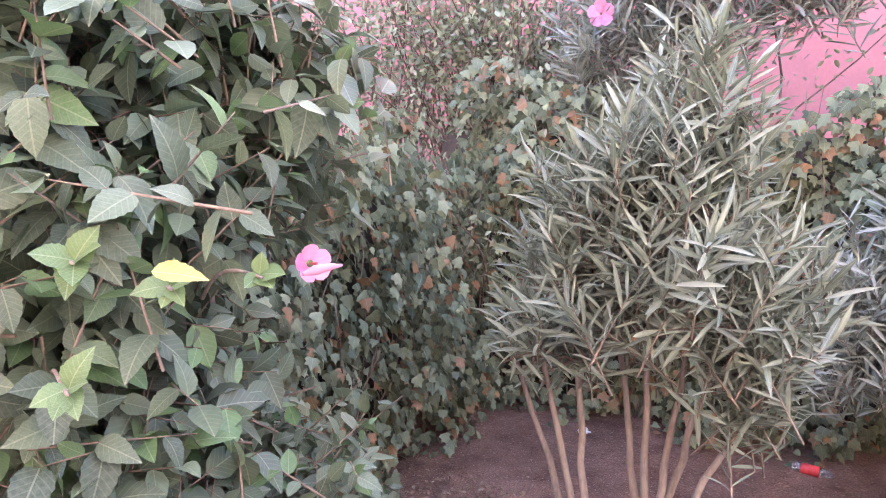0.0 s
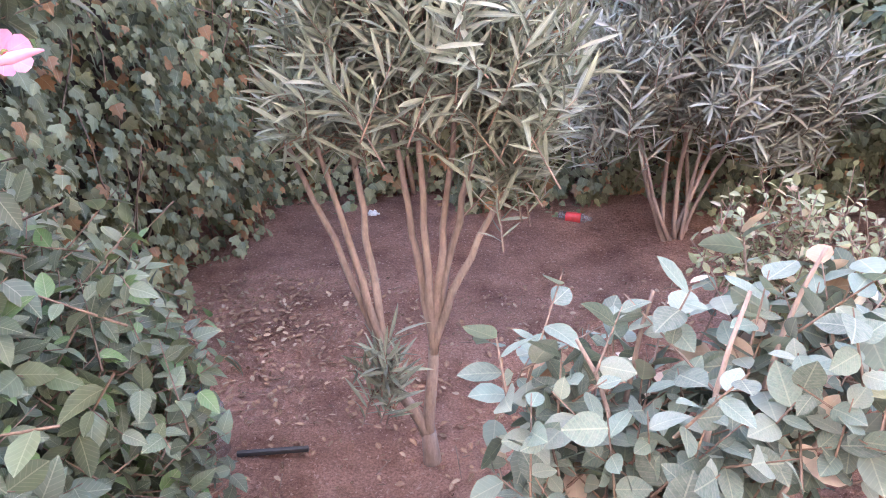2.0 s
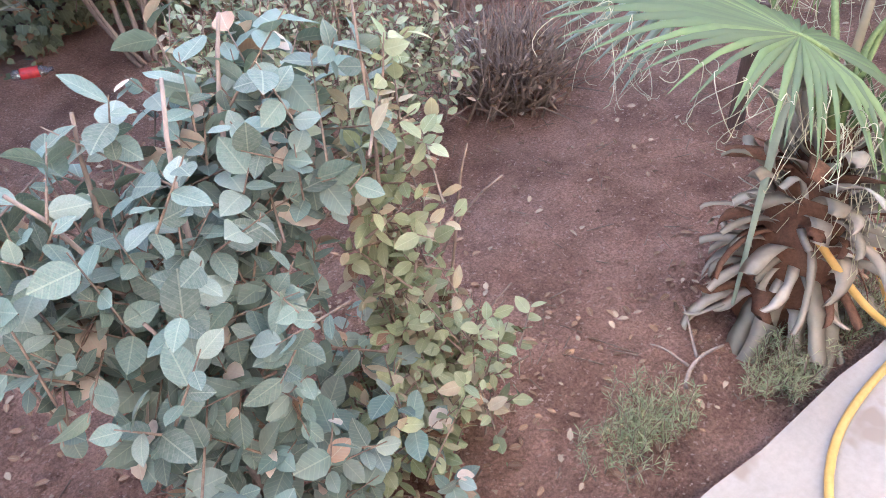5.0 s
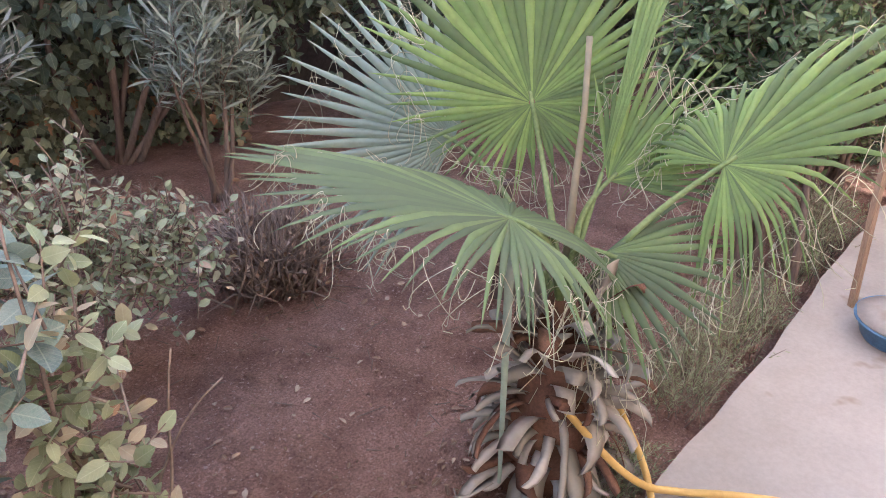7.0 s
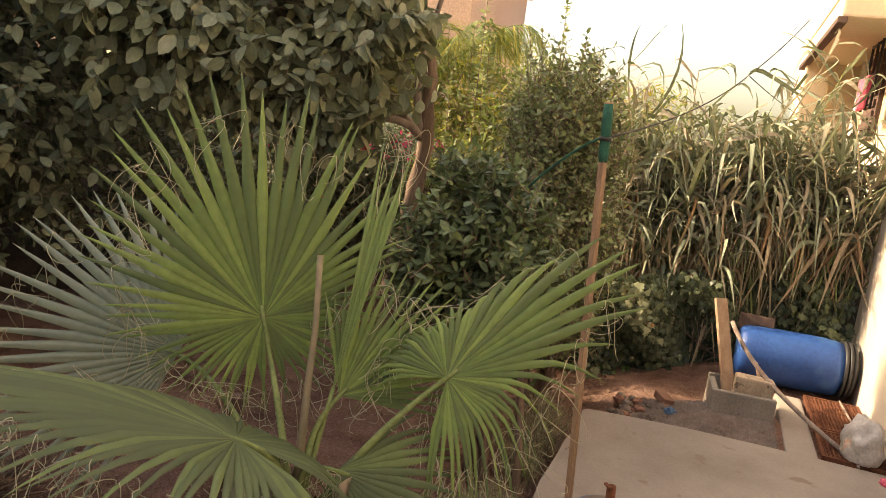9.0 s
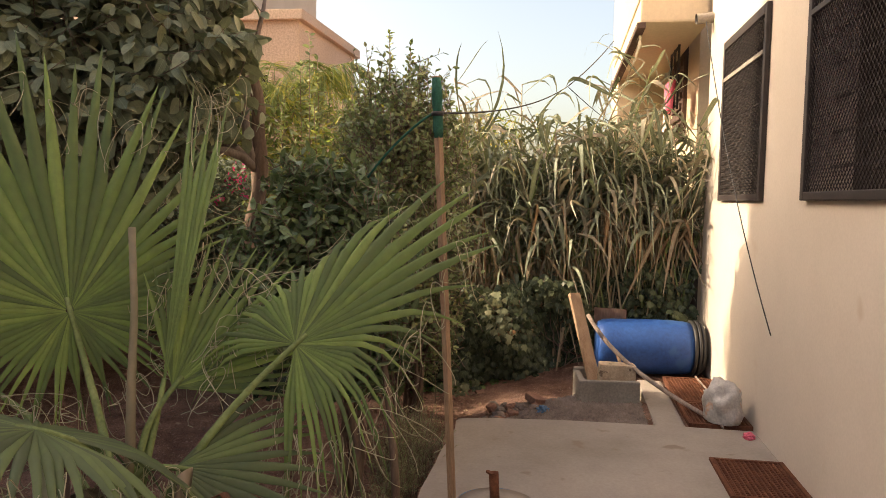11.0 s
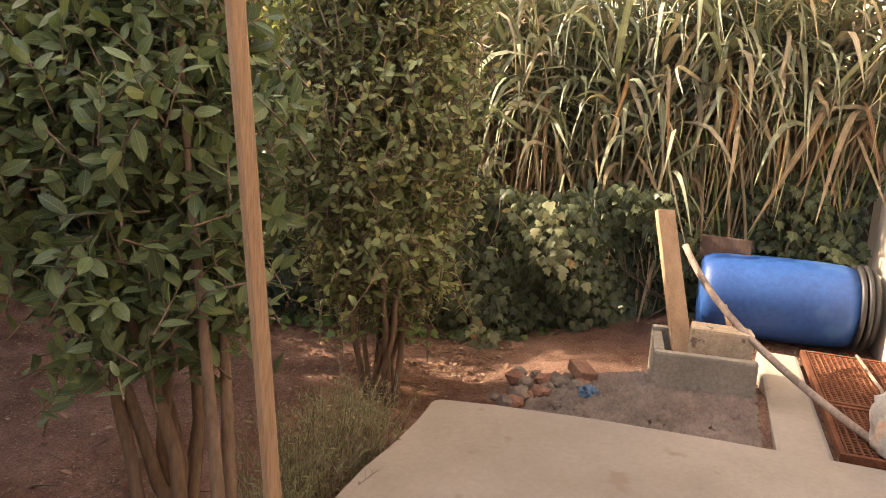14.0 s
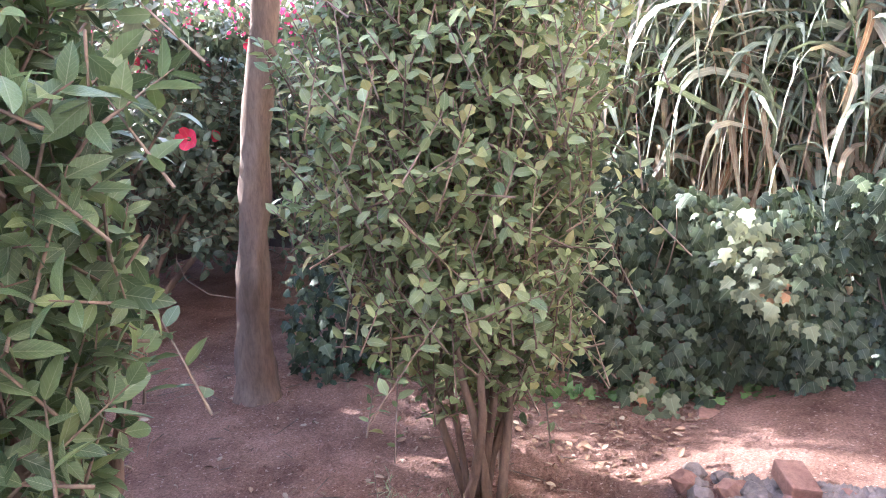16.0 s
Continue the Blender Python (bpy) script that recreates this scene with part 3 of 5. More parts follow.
# shade under the grates is painted in with the dark wall colour
whole("drain_channel", boxm((7.80, -1.868, -0.3), (9.16, -1.46, -0.12), 0.0), DARKWALL, "drain channel under the grates, its shade put into a dark colour", "drain", kind="structure")


def house_wall():
    """The house's long wall, with its two window openings cut through."""
    bm = bmesh.new()
    x0, x1, z1 = -3.0, 9.86, 5.2
    wins = [(5.55, 7.01, 1.49, 2.74), (7.86, 9.12, 1.49, 2.73)]
    y0, y1 = -2.15, -1.87
    cuts = [x0] + [v for w in wins for v in w[:2]] + [x1]
    for i in range(0, len(cuts) - 1, 2):
        box(bm, (cuts[i], y0, -0.2), (cuts[i + 1], y1, z1))
    for a, b, c, d in wins:
        box(bm, (a, y0, -0.2), (b, y1, c))
        box(bm, (a, y0, d), (b, y1, z1))
    bmesh.ops.remove_doubles(bm, verts=bm.verts, dist=0.001)
    whole("wall_house", bm, PLASTER, "cream plastered house wall with barred windows", "wall", kind="structure")
    # the room's darkness is in this wall's colour
    whole("wall_house_inner", boxm((x0, -3.4, -0.2), (x1, -3.2, z1)), DARKWALL, "inner wall behind the windows, unlit room put into its dark colour", "wall", kind="structure")
    whole("wall_house_end", boxm((9.72, -3.2, -0.2), (9.86, -2.152, z1)), PLASTER, "cream plastered end wall of the house", "wall", kind="structure")
    whole("roof_house", boxm((x0, -3.4, z1), (x1, -1.75, z1 + 0.15)), CREAM, "flat roof slab of the house", "roof", kind="structure")
    for k, (a, b, c, d) in enumerate(wins):
        w = thing("window_%d" % (k + 1), ((a + b) / 2, -1.87, c), "dark barred window with diamond wire mesh and iron frame", "window", kind="structure")
        g = 0.045
        for lo, hi in (((a - 0.01, -1.868, c), (a + g, -1.835, d + 0.02)), ((b - g, -1.868, c), (b + 0.01, -1.835, d + 0.02)),
                       ((a + g, -1.868, c), (b - g, -1.835, c + g)), ((a + g, -1.868, d - g), (b - g, -1.835, d + 0.02))):
            part("window_frame", boxm(lo, hi, 0.006), IRON, w)
        part("rail", boxm((a + g, -1.850, d - 0.30), (b - g, -1.832, d - 0.27), 0.004), CEMENT if k else IRON, w)
        n = 7
        for i in range(1, n):
            z = c + (d - c) * i / n
            part("bar", boxm((a, -2.0, z - 0.008), (b, -1.984, z + 0.008)), IRON, w)
        pieces = []
        step = 0.038
        W, H = b - a - 2 * g, d - c - 2 * g
        for s in (1, -1):
            for q in np.arange(-H, W, step):
                lo, hi = max(0, -q), min(H, W - q)
                if hi - lo < 0.02:
                    continue
                A, B = (q + lo, lo), (q + hi, hi)
                if s < 0:
                    A, B = (W - A[0], A[1]), (W - B[0], B[1])
                pieces.append(tube_np([(a + g + A[0], -1.845, c + g + A[1]), (a + g + B[0], -1.845, c + g + B[1])], 0.0028, 3, False))
        part("wire_mesh", mesh_np("wire_mesh", *join_np(pieces)), IRON, w, kind="stuff")
        part("pane", boxm((a, -2.10, c), (b, -2.094, d)), GLASS, w)
        part("curtain", boxm((a + 0.05, -2.146, c), (b - 0.25, -2.12, d)), CURTAIN, w, "folded curtain behind the glass, dim room put into its dark colour")


house_wall()
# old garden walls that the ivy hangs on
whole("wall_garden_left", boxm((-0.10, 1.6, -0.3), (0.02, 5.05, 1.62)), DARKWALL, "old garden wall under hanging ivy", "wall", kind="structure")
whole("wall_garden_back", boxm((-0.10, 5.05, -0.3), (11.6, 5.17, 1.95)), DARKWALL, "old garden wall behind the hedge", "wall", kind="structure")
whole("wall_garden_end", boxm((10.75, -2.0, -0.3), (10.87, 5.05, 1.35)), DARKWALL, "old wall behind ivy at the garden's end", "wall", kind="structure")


def building(name, lo, hi, mat, label, wins=(), face="y", category="building", roof=0.25):
    """A block with a parapet and window openings set into one face."""
    root = thing(name, (lo[0], lo[1], lo[2]), label, category)
    part("wall", boxm(lo, hi), mat, root)
    part("roof", boxm((lo[0] - 0.15, lo[1] - 0.15, hi[2]), (hi[0] + 0.15, hi[1] + 0.15, hi[2] + roof), 0.03), mat, root)
    for u, v, w, h in wins:
        if face == "y":
            f, p = ((u, lo[1] - 0.05, v), (u + w, lo[1] - 0.002, v + h)), ((u + 0.07, lo[1] - 0.056, v + 0.07), (u + w - 0.07, lo[1] - 0.053, v + h - 0.07))
        else:
            f, p = ((lo[0] - 0.05, u, v), (lo[0] - 0.002, u + w, v + h)), ((lo[0] - 0.056, u + 0.07, v + 0.07), (lo[0] - 0.053, u + w - 0.07, v + h - 0.07))
        wn_ = part("window", boxm(*f), CREAM, root)
        part("pane", boxm(*p), GLASS, wn_)
    return root


# unseen bulk: length and height chosen to keep the sun off the near garden
building("pink_house", (-9, 7.2, -0.2), (7.45, 13, 8.2), PINK, "plain pink-painted house behind the hedge", [(-4.5, 3.6, 1.2, 1.4), (5.2, 4.4, 1.2, 1.4)])
building("orange_house", (9.0, 15, -0.2), (17.0, 22, 6.0), BEIGE, "orange-beige house behind the trees", [(10.5, 3.4, 1.2, 1.4), (13.5, 3.4, 1.2, 1.4)])
building("far_apartment_block", (20.3, 5.9, -0.2), (25.1, 11.0, 5.75), BEIGE, "beige flat-roofed apartment block in the distance", [(6.6, 3.2, 1.0, 1.3), (8.6, 3.2, 1.0, 1.3)], "x")
building("far_yellow_block", (30.0, 11.6, -0.2), (38, 24, 13.0), CREAM, "pale yellow apartment block with small windows", [(12.6, 5, 1.2, 1.6), (15, 5, 1.2, 1.6), (12.6, 8.4, 1.2, 1.6), (15, 8.4, 1.2, 1.6), (17.4, 8.4, 1.2, 1.6)], "x")


def neighbour():
    root = thing("neighbour_house", (12.6, -4.0, -0.2), "cream house with a projecting balcony and open shutters", "house")
    part("wall", boxm((10.9, -6.0, -0.2), (13.2, -1.95, 8.0)), CREAM, root)
    part("wall", boxm((13.25, -6.0, -0.2), (19.0, -1.55, 8.0)), CREAM, root)
    part("balcony", boxm((9.95, -1.868, 3.12), (13.6, -1.25, 3.34), 0.02), CREAM, root)
    part("balcony_front", boxm((9.95, -1.36, 3.345), (13.6, -1.24, 4.4), 0.02), CREAM, root)
    part("drip_edge", boxm((9.92, -1.30, 3.06), (13.6, -1.22, 3.118), 0.01), POST, root, "dark drip edge under the balcony")
    part("pillar", boxm((13.0, -1.55, -0.2), (13.28, -1.27, 3.11), 0.02), CREAM, root)
    part("window", boxm((13.9, -1.548, 3.6), (15.2, -1.50, 5.2), 0.01), POST, root, "brown shuttered window")
    door = part("shutter", boxm((11.6, -1.948, 2.2), (12.4, -1.90, 4.3), 0.01), POST, root, "brown wooden shutter")
    for z in np.arange(2.3, 4.25, 0.12):
        part("slat", boxm((11.66, -1.90, z), (12.34, -1.875, z + 0.07)), POST, door)
    part("downpipe", mesh_np("downpipe", *tube_np([(12.7, -1.88, -0.2), (12.7, -1.88, 3.2), (12.7, -1.88, 7.5)], 0.05, 10)), WHITE, root)
    part("gutter", boxm((10.88, -1.98, 8.0), (19.0, -1.3, 8.15)), POST, root)
    for z in np.arange(2.5, 4.6, 0.3):
        part("rail", mesh_np("rail", *tube_np([(10.95, -1.75, z), (11.5, -1.75, z)], 0.014, 6)), IRON, root)
    for x in (10.95, 11.22, 11.5):
        part("upright", mesh_np("upright", *tube_np([(x, -1.75, 2.45), (x, -1.75, 4.7)], 0.014, 6)), IRON, root)
    c = part("cloth", boxm((11.02, -1.73, 2.45), (11.34, -1.66, 2.76), 0.02, None, 0.03), CLOTH_PINK, root, "pink cloth hung on the rail")


neighbour()

# ---- plants near the start ----
hib = bush("hibiscus_bush", (0.75, 0.95, soil_z(0.7, 0.9)), [(0.66, 0.66, 1.75, 0.62, 0.56, 0.75), (0.72, 1.12, 2.10, 0.58, 0.50, 0.48), (0.80, 0.66, 0.75, 0.55, 0.50, 0.80), (0.45, 1.1, 1.4, 0.5, 0.45, 0.7)],
     "large hibiscus bush with dusty toothed green leaves and a pink flower", "bush", HIB, BROAD, 0.092, 2500, 7, 0.28, 300, 11,
     [(0.6, 0.6, 1.5), (0.9, 0.9, 1.9), (0.7, 1.3, 1.8), (1.0, 0.6, 1.4), (0.5, 1.0, 2.0)], 0.018, BARK_PALE, 0.25, 0.6, 0.9, 0.45, 0.7, 0.45, (2.24, -0.5, 1.9))
def fresh_cluster():
    """Bright young leaves and a bud on the outer twigs of the hibiscus."""
    rng = np.random.default_rng(13)
    tips = [((1.26, 0.32, 1.74), 5), ((1.40, 0.38, 1.70), 5), ((1.47, 0.52, 1.70), 4), ((1.30, 0.26, 1.55), 5)]
    P, W, U, S = [], [], [], []
    for (x, y, z), n in tips:
        for k in range(n):
            a = k * 6.28 / n + rng.random()
            P.append((x - 0.02, y + 0.02, z))
            W.append((0.5 + 0.7 * math.cos(a), -0.4 + 0.7 * math.sin(a) * 0.6, 0.15 + 0.6 * math.sin(a)))
            U.append((0.45 + rng.normal() * 0.2, -0.6, 0.75))
            S.append(0.042 + 0.028 * rng.random())
        tube("twig", bezier((x - 0.35, y + 0.25, z - 0.12), (x - 0.25, y + 0.18, z - 0.02), (x - 0.1, y + 0.06, z), (x, y, z), 7), np.linspace(0.005, 0.003, 7), BARK_PALE, hib, sides=6)
    single_leaves(hib, np.array(P), np.array(W), np.array(U), np.array(S), BROAD_F, FRESH, rng, "fresh", "young_leaf", 1.15)
    tube("bud", [(1.50, 0.60, 1.695), (1.515, 0.62, 1.70), (1.535, 0.64, 1.705), (1.55, 0.655, 1.706)], [0.004, 0.010, 0.007, 0.002], PETAL, hib, "closed pink flower bud", 8)


fresh_cluster()
bush("low_hibiscus_bush", (0.95, 1.45, soil_z(0.9, 1.4)), [(1.05, 1.15, 0.55, 0.42, 0.45, 0.62), (0.86, 1.45, 0.45, 0.38, 0.36, 0.50), (0.8, 1.2, 0.9, 0.4, 0.4, 0.3)],
     "low bushy shrub with pale green toothed leaves", "bush", HIB, BROAD, 0.070, 900, 7, 0.24, 200, 12, [(1.1, 1.2, 0.7), (0.9, 1.6, 0.6), (1.0, 1.4, 0.9)], 0.012, BARK_PALE, 0.3, 0.5, 0.95, 0.3, 0.9, 0.4, (2.2, -0.5, 1.9))


def oleander(name, base, tops, blobs, label, mat, seed, twigs, size, stem_mat, stem_r, width=0.56, lift=1.35):
    return bush(name, base, blobs, label, "shrub", mat, LANCE, size, twigs, 13, 0.24, 0, seed, tops, stem_r, stem_mat, lift, 0.4, 0.62, 0.0, 0.5, 0.25, None, None, width)


Z1 = soil_z(1.96, 1.85)
ol = oleander("oleander", (1.96, 1.85, Z1), [],
              [(1.98, 1.85, 1.66, 0.40, 0.38, 0.36), (1.66, 1.88, 1.42, 0.24, 0.26, 0.24), (2.25, 1.85, 1.45, 0.27, 0.27, 0.26), (2.27, 1.80, 1.18, 0.09, 0.09, 0.07), (2.06, 1.9, 1.95, 0.24, 0.22, 0.38), (1.80, 1.85, 1.75, 0.24, 0.22, 0.3), (1.82, 1.72, 0.42, 0.10, 0.10, 0.12)],
              "slender oleander with grey-green lance leaves on bare pale stems", OLEANDER, 21, 560, 0.135, BARK_PALE, 0.019)


def oleander_limbs(root, z):
    rng = np.random.default_rng(211)
    foot = np.array([1.965, 1.85, z - 0.04])
    neck = np.array([1.955, 1.85, z + 0.15])
    tube("trunk", [foot, foot + (0, 0, 0.06), neck], [0.042, 0.036, 0.030], BARK_PALE, root, sides=10)
    forks = [np.array([1.82, 1.83, 0.30]), np.array([1.985, 1.87, 0.40])]
    tube("limb", bezier(neck - (0, 0, 0.03), neck + (-0.03, 0, 0.08), forks[0] + (0.04, 0, -0.1), forks[0], 8), np.linspace(0.026, 0.020, 8), BARK_PALE, root)
    tube("limb", bezier(neck - (0, 0, 0.03), neck + (0.0, 0, 0.1), forks[1] + (0.0, 0, -0.1), forks[1], 8), np.linspace(0.026, 0.020, 8), BARK_PALE, root)
    for f, tops in ((0, [(1.50, 1.92, 1.2), (1.62, 1.82, 1.3), (1.70, 1.95, 1.4)]), (1, [(1.86, 1.9, 1.35), (1.97, 1.8, 1.45), (2.10, 1.9, 1.4), (2.30, 1.84, 1.2), (2.2, 2.0, 1.4)])):
        for tp in tops:
            a, e = forks[f], np.array(tp)
            c = bezier(a - (0, 0, 0.02), a + (e - a) * (0.25, 0.25, 0.40), a + (e - a) * (0.75, 0.75, 0.7), e, 12) + rng.normal(size=(12, 3)) * 0.004
            tube("stem", c, np.linspace(0.018, 0.007, 12), BARK_PALE, root)


oleander_limbs(ol, Z1)
Z2 = soil_z(3.3, 4.0)
oleander("oleander", (3.33, 4.0, Z2), [(2.8, 3.9, 1.0), (3.0, 4.1, 1.2), (3.3, 3.8, 1.3), (3.5, 4.1, 1.2), (3.8, 3.9, 1.0), (3.2, 4.0, 1.4), (3.65, 3.8, 0.9), (2.95, 3.7, 0.8)],
         [(3.3, 3.9, 1.15, 0.75, 0.5, 0.48), (2.85, 3.85, 0.95, 0.4, 0.4, 0.4), (3.8, 3.85, 0.95, 0.45, 0.4, 0.4), (3.3, 3.9, 1.6, 0.5, 0.4, 0.3)],
         "dusty many-stemmed oleander against the ivy wall", OLEANDER_D, 22, 680, 0.16, BARK_PALE, 0.016)
oleander("oleander", (1.5, 4.75, soil_z(1.5, 4.7)), [(1.3, 4.7, 2.3), (1.6, 4.8, 2.5), (1.8, 4.7, 2.4), (1.1, 4.8, 2.4)],
         [(1.4, 4.7, 2.6, 0.55, 0.4, 0.6), (1.9, 4.75, 2.9, 0.5, 0.35, 0.5), (2.6, 4.7, 3.0, 0.5, 0.35, 0.4)],
         "tall oleander leaning over the ivy wall", OLEANDER_D, 23, 330, 0.19, BARK_PALE, 0.02)

oleander("oleander", (5.10, 3.40, soil_z(5.1, 3.4)), [(4.85, 3.3, 0.75), (5.0, 3.4, 0.95), (5.2, 3.3, 0.9), (5.35, 3.45, 0.7), (5.1, 3.5, 1.2)],
         [(5.05, 3.35, 0.95, 0.42, 0.36, 0.32), (5.35, 3.4, 0.75, 0.26, 0.26, 0.22), (5.1, 3.4, 1.45, 0.40, 0.34, 0.35)],
         "shaded dark oleander in front of the back hedge", OLEANDER, 24, 210, 0.15, BARK, 0.02)


def thicket():
    """Dry bare branches with a few yellowed leaves above the wall's corner."""
    rng = np.random.default_rng(26)
    root = thing("dry_thicket", (0.2, 5.55, -0.15), "tangle of dry bare branches with thin yellowed leaves", "bush")
    pcs, ends = [], []
    for i in range(210):
        s = np.array([0.1 + rng.normal() * 0.62, 5.5 + rng.normal() * 0.15, -0.15 if i < 25 else 0.9 + 1.2 * rng.random()])
        e = s + np.array([rng.normal() * 0.8, rng.normal() * 0.35 - 0.1, 1.0 + 1.3 * rng.random()]) * (1.3 if i < 25 else 0.9)
        c = bezier(s, s + (e - s) * 0.4 + rng.normal(size=3) * 0.2, s + (e - s) * 0.7 + rng.normal(size=3) * 0.25, e, 9)
        pcs.append(tube_np(c, np.linspace(0.011, 0.003, 9), 5))
        ends.append(c[4:])
    part("branch_mass", mesh_np("branch_mass", *join_np(pcs)), BARK, root, kind="stuff")
    q = np.concatenate(ends)
    q = np.repeat(q, 17, 0) + rng.normal(size=(len(q) * 17, 3)) * 0.14
    part("foliage", mesh_np("foliage", *scatter(q, rng.normal(size=q.shape), rng.normal(size=q.shape) + (0, 0, 1), 0.04 + 0.03 * rng.random(len(q)), PLAIN, rng)), MIXED, root, kind="stuff")


thicket()

# dusty broad-leaved shrub beside the path
bush("dusty_shrub", (2.62, 0.72, soil_z(2.6, 0.7)), [(2.62, 0.75, 0.85, 0.36, 0.36, 0.45), (2.42, 0.78, 0.95, 0.22, 0.24, 0.32), (2.85, 0.85, 1.05, 0.26, 0.28, 0.30), (2.65, 0.7, 0.30, 0.42, 0.40, 0.35)],
     "dusty blue-green shrub with large oval leaves and scorched tips", "shrub", DUSTY, OVAL, 0.078, 340, 6, 0.24, 300, 31,
     [(2.4, 0.75, 1.15), (2.55, 0.85, 1.2), (2.7, 0.75, 1.25), (2.85, 0.85, 1.3), (2.95, 0.75, 1.1), (2.5, 0.6, 0.9)], 0.011, BARK_PALE, 0.9, 0.5, 0.85, 0.45, 0.35, 0.25, (2.35, -0.45, 1.9), (DUSTY_DRY, 0.18, "scorched pinkish dry leaves"), 1.15)
bush("yellowing_shrub", (3.08, 0.78, soil_z(3.0, 0.7)), [(3.10, 0.74, 0.75, 0.16, 0.18, 0.55), (3.2, 0.7, 0.25, 0.26, 0.24, 0.34), (3.0, 0.62, 0.25, 0.2, 0.2, 0.3)],
     "yellowing shrub with dry curled leaves and a tan seed stalk", "shrub", YELLOWING, OVAL, 0.055, 230, 6, 0.18, 0, 32,
     [(3.06, 0.72, 1.33), (3.15, 0.78, 1.0), (3.3, 0.7, 0.9), (3.42, 0.72, 0.75), (3.35, 0.6, 0.5)], 0.007, TWIG, 0.9, 0.6, 0.8, 0.3, 0.4, 0.2, None, (LITTER, 0.10, "dead curled brown leaves"))
bush("pale_shrub", (3.65, 2.15, soil_z(3.6, 2.1)), [(3.55, 2.15, 0.6, 0.48, 0.42, 0.38), (3.95, 2.1, 0.45, 0.35, 0.35, 0.32), (3.3, 2.3, 0.65, 0.3, 0.3, 0.3)],
     "thin pale-green shrub of small dusty leaves", "shrub", MIXED, PLAIN, 0.05, 520, 6, 0.22, 0, 33,
     [(3.4, 2.2, 0.8), (3.6, 2.0, 0.9), (3.8, 2.2, 0.8), (4.0, 2.1, 0.6), (3.7, 2.3, 0.9)], 0.008, TWIG, 0.9, 0.6, 0.9, 0.1, 0.8, 0.25, None, (LITTER, 0.12, "dry brown leaves"))


def twig_bush():
    rng = np.random.default_rng(41)
    base = np.array([4.68, 2.25, soil_z(4.68, 2.25)])
    root = thing("bare_twig_bush", tuple(base), "low brown bush of bare cut twigs", "bush")
    n = 520
    a = base + np.column_stack([rng.normal(size=(n, 2)) * 0.09, np.zeros(n)])
    d = unit(np.column_stack([rng.normal(size=(n, 2)) * 0.55, 0.7 + 0.5 * rng.random(n)]))
    b = a + d * (0.16 + 0.2 * rng.random(n))[:, None]
    c = b + unit(d + rng.normal(size=(n, 3)) * 0.4) * 0.2
    part("branch_mass", mesh_np("branch_mass", *join_np([sticks(a, b, 0.009, 0.006), sticks(b, c, 0.0055, 0.002)])), TWIG, root, kind="stuff")
    k = rng.integers(0, n, 900)
    part("dry_leaf_mass", mesh_np("dry_leaf_mass", *scatter(b[k] + rng.normal(size=(900, 3)) * 0.06, rng.normal(size=(900, 3)), rng.normal(size=(900, 3)), 0.02 + 0.03 * rng.random(900), PLAIN, rng)), LITTER, root, kind="stuff")


twig_bush()


# ---- fan palm ----
STRAPDRY = leafy("dead_strap", (0.09, 0.058, 0.05), (0.34, 0.255, 0.225), (0.44, 0.36, 0.32), 0.2, 0.85, None, 0, 0.05, 0.2)

def frond(root, hub, mid, normal, R, half, n, mat, label, droop=0.12, base=None, seed=1, split=0.5, tip_fall=0.2, short=0.65, fold=0.0, peak=1.6):
    """One fan: a stalk, and the blade's segments, joined to halfway and free beyond."""
    rng = np.random.default_rng(seed)
    hub, mid = np.array(hub, float), unit(np.array(mid, float))
    nor = unit(np.array(normal, float) - mid * np.dot(mid, unit(np.array(normal, float))))
    side = np.cross(mid, nor)
    base = np.array(base if base is not None else (4.46, 0.43, 0.55), float)
    pts = bezier(base, base + (hub - base) * 0.35 + np.array([0, 0, 0.10]), hub - mid * 0.18, hub + mid * 0.04, 10)
    stalk = tube("frond", pts, np.linspace(0.015, 0.007, 10), PETIOLE, root, label)
    ang = np.linspace(-half, half, n)
    da = ang[1] - ang[0]
    st = np.array([0.02, 0.18, 0.36, split, split + 0.16, split + 0.30, 0.93, 1.0])
    threads = []
    for i, a in enumerate(ang):
        Ri = R * (short + (1 - short) * math.exp(-((a / peak) ** 2))) * (0.95 + 0.1 * rng.random())
        ctr = mid * math.cos(a) + side * math.sin(a)
        lat = -mid * math.sin(a) + side * math.cos(a)
        V, T = [], []
        fall = tip_fall * (0.5 + rng.random()) * (1.15 - math.exp(-((a / peak) ** 2)))
        tw = rng.normal() * 0.04
        for s in st:
            r = s * Ri
            hw = r * math.tan(da / 2) if s <= split else split * Ri * math.tan(da / 2) * max(0.0, (1 - s) / (1 - split)) ** 0.75
            rise = hw * 1.25
            c = hub + ctr * r * math.cos(fold * a) - nor * (droop * R * s * s + abs(a / half) ** 2 * fold * r) + lat * tw * max(0, s - split) * R
            c = c - np.array([0, 0, fall * R * max(0.0, s - split) ** 2])
            V += [c - lat * hw, c + nor * rise, c + lat * hw]
        for k in range(len(st) - 1):
            p = 3 * k
            T += [(p, p + 1, p + 4), (p, p + 4, p + 3), (p + 1, p + 2, p + 5), (p + 1, p + 5, p + 4)]
        me = mesh_np("blade_segment", V, T, False)
        part("blade_segment", me, mat, stalk)
        for _ in range(3 if rng.random() < 0.4 else 2):
            e = np.array(V[-8])
            q = e + np.array([rng.normal() * 0.06, rng.normal() * 0.06, -0.03 - 0.16 * rng.random()])
            threads.append(tube_np(bezier(e, e + rng.normal(size=3) * 0.05, q + rng.normal(size=3) * 0.05, q, 10), 0.0013, 3, False))
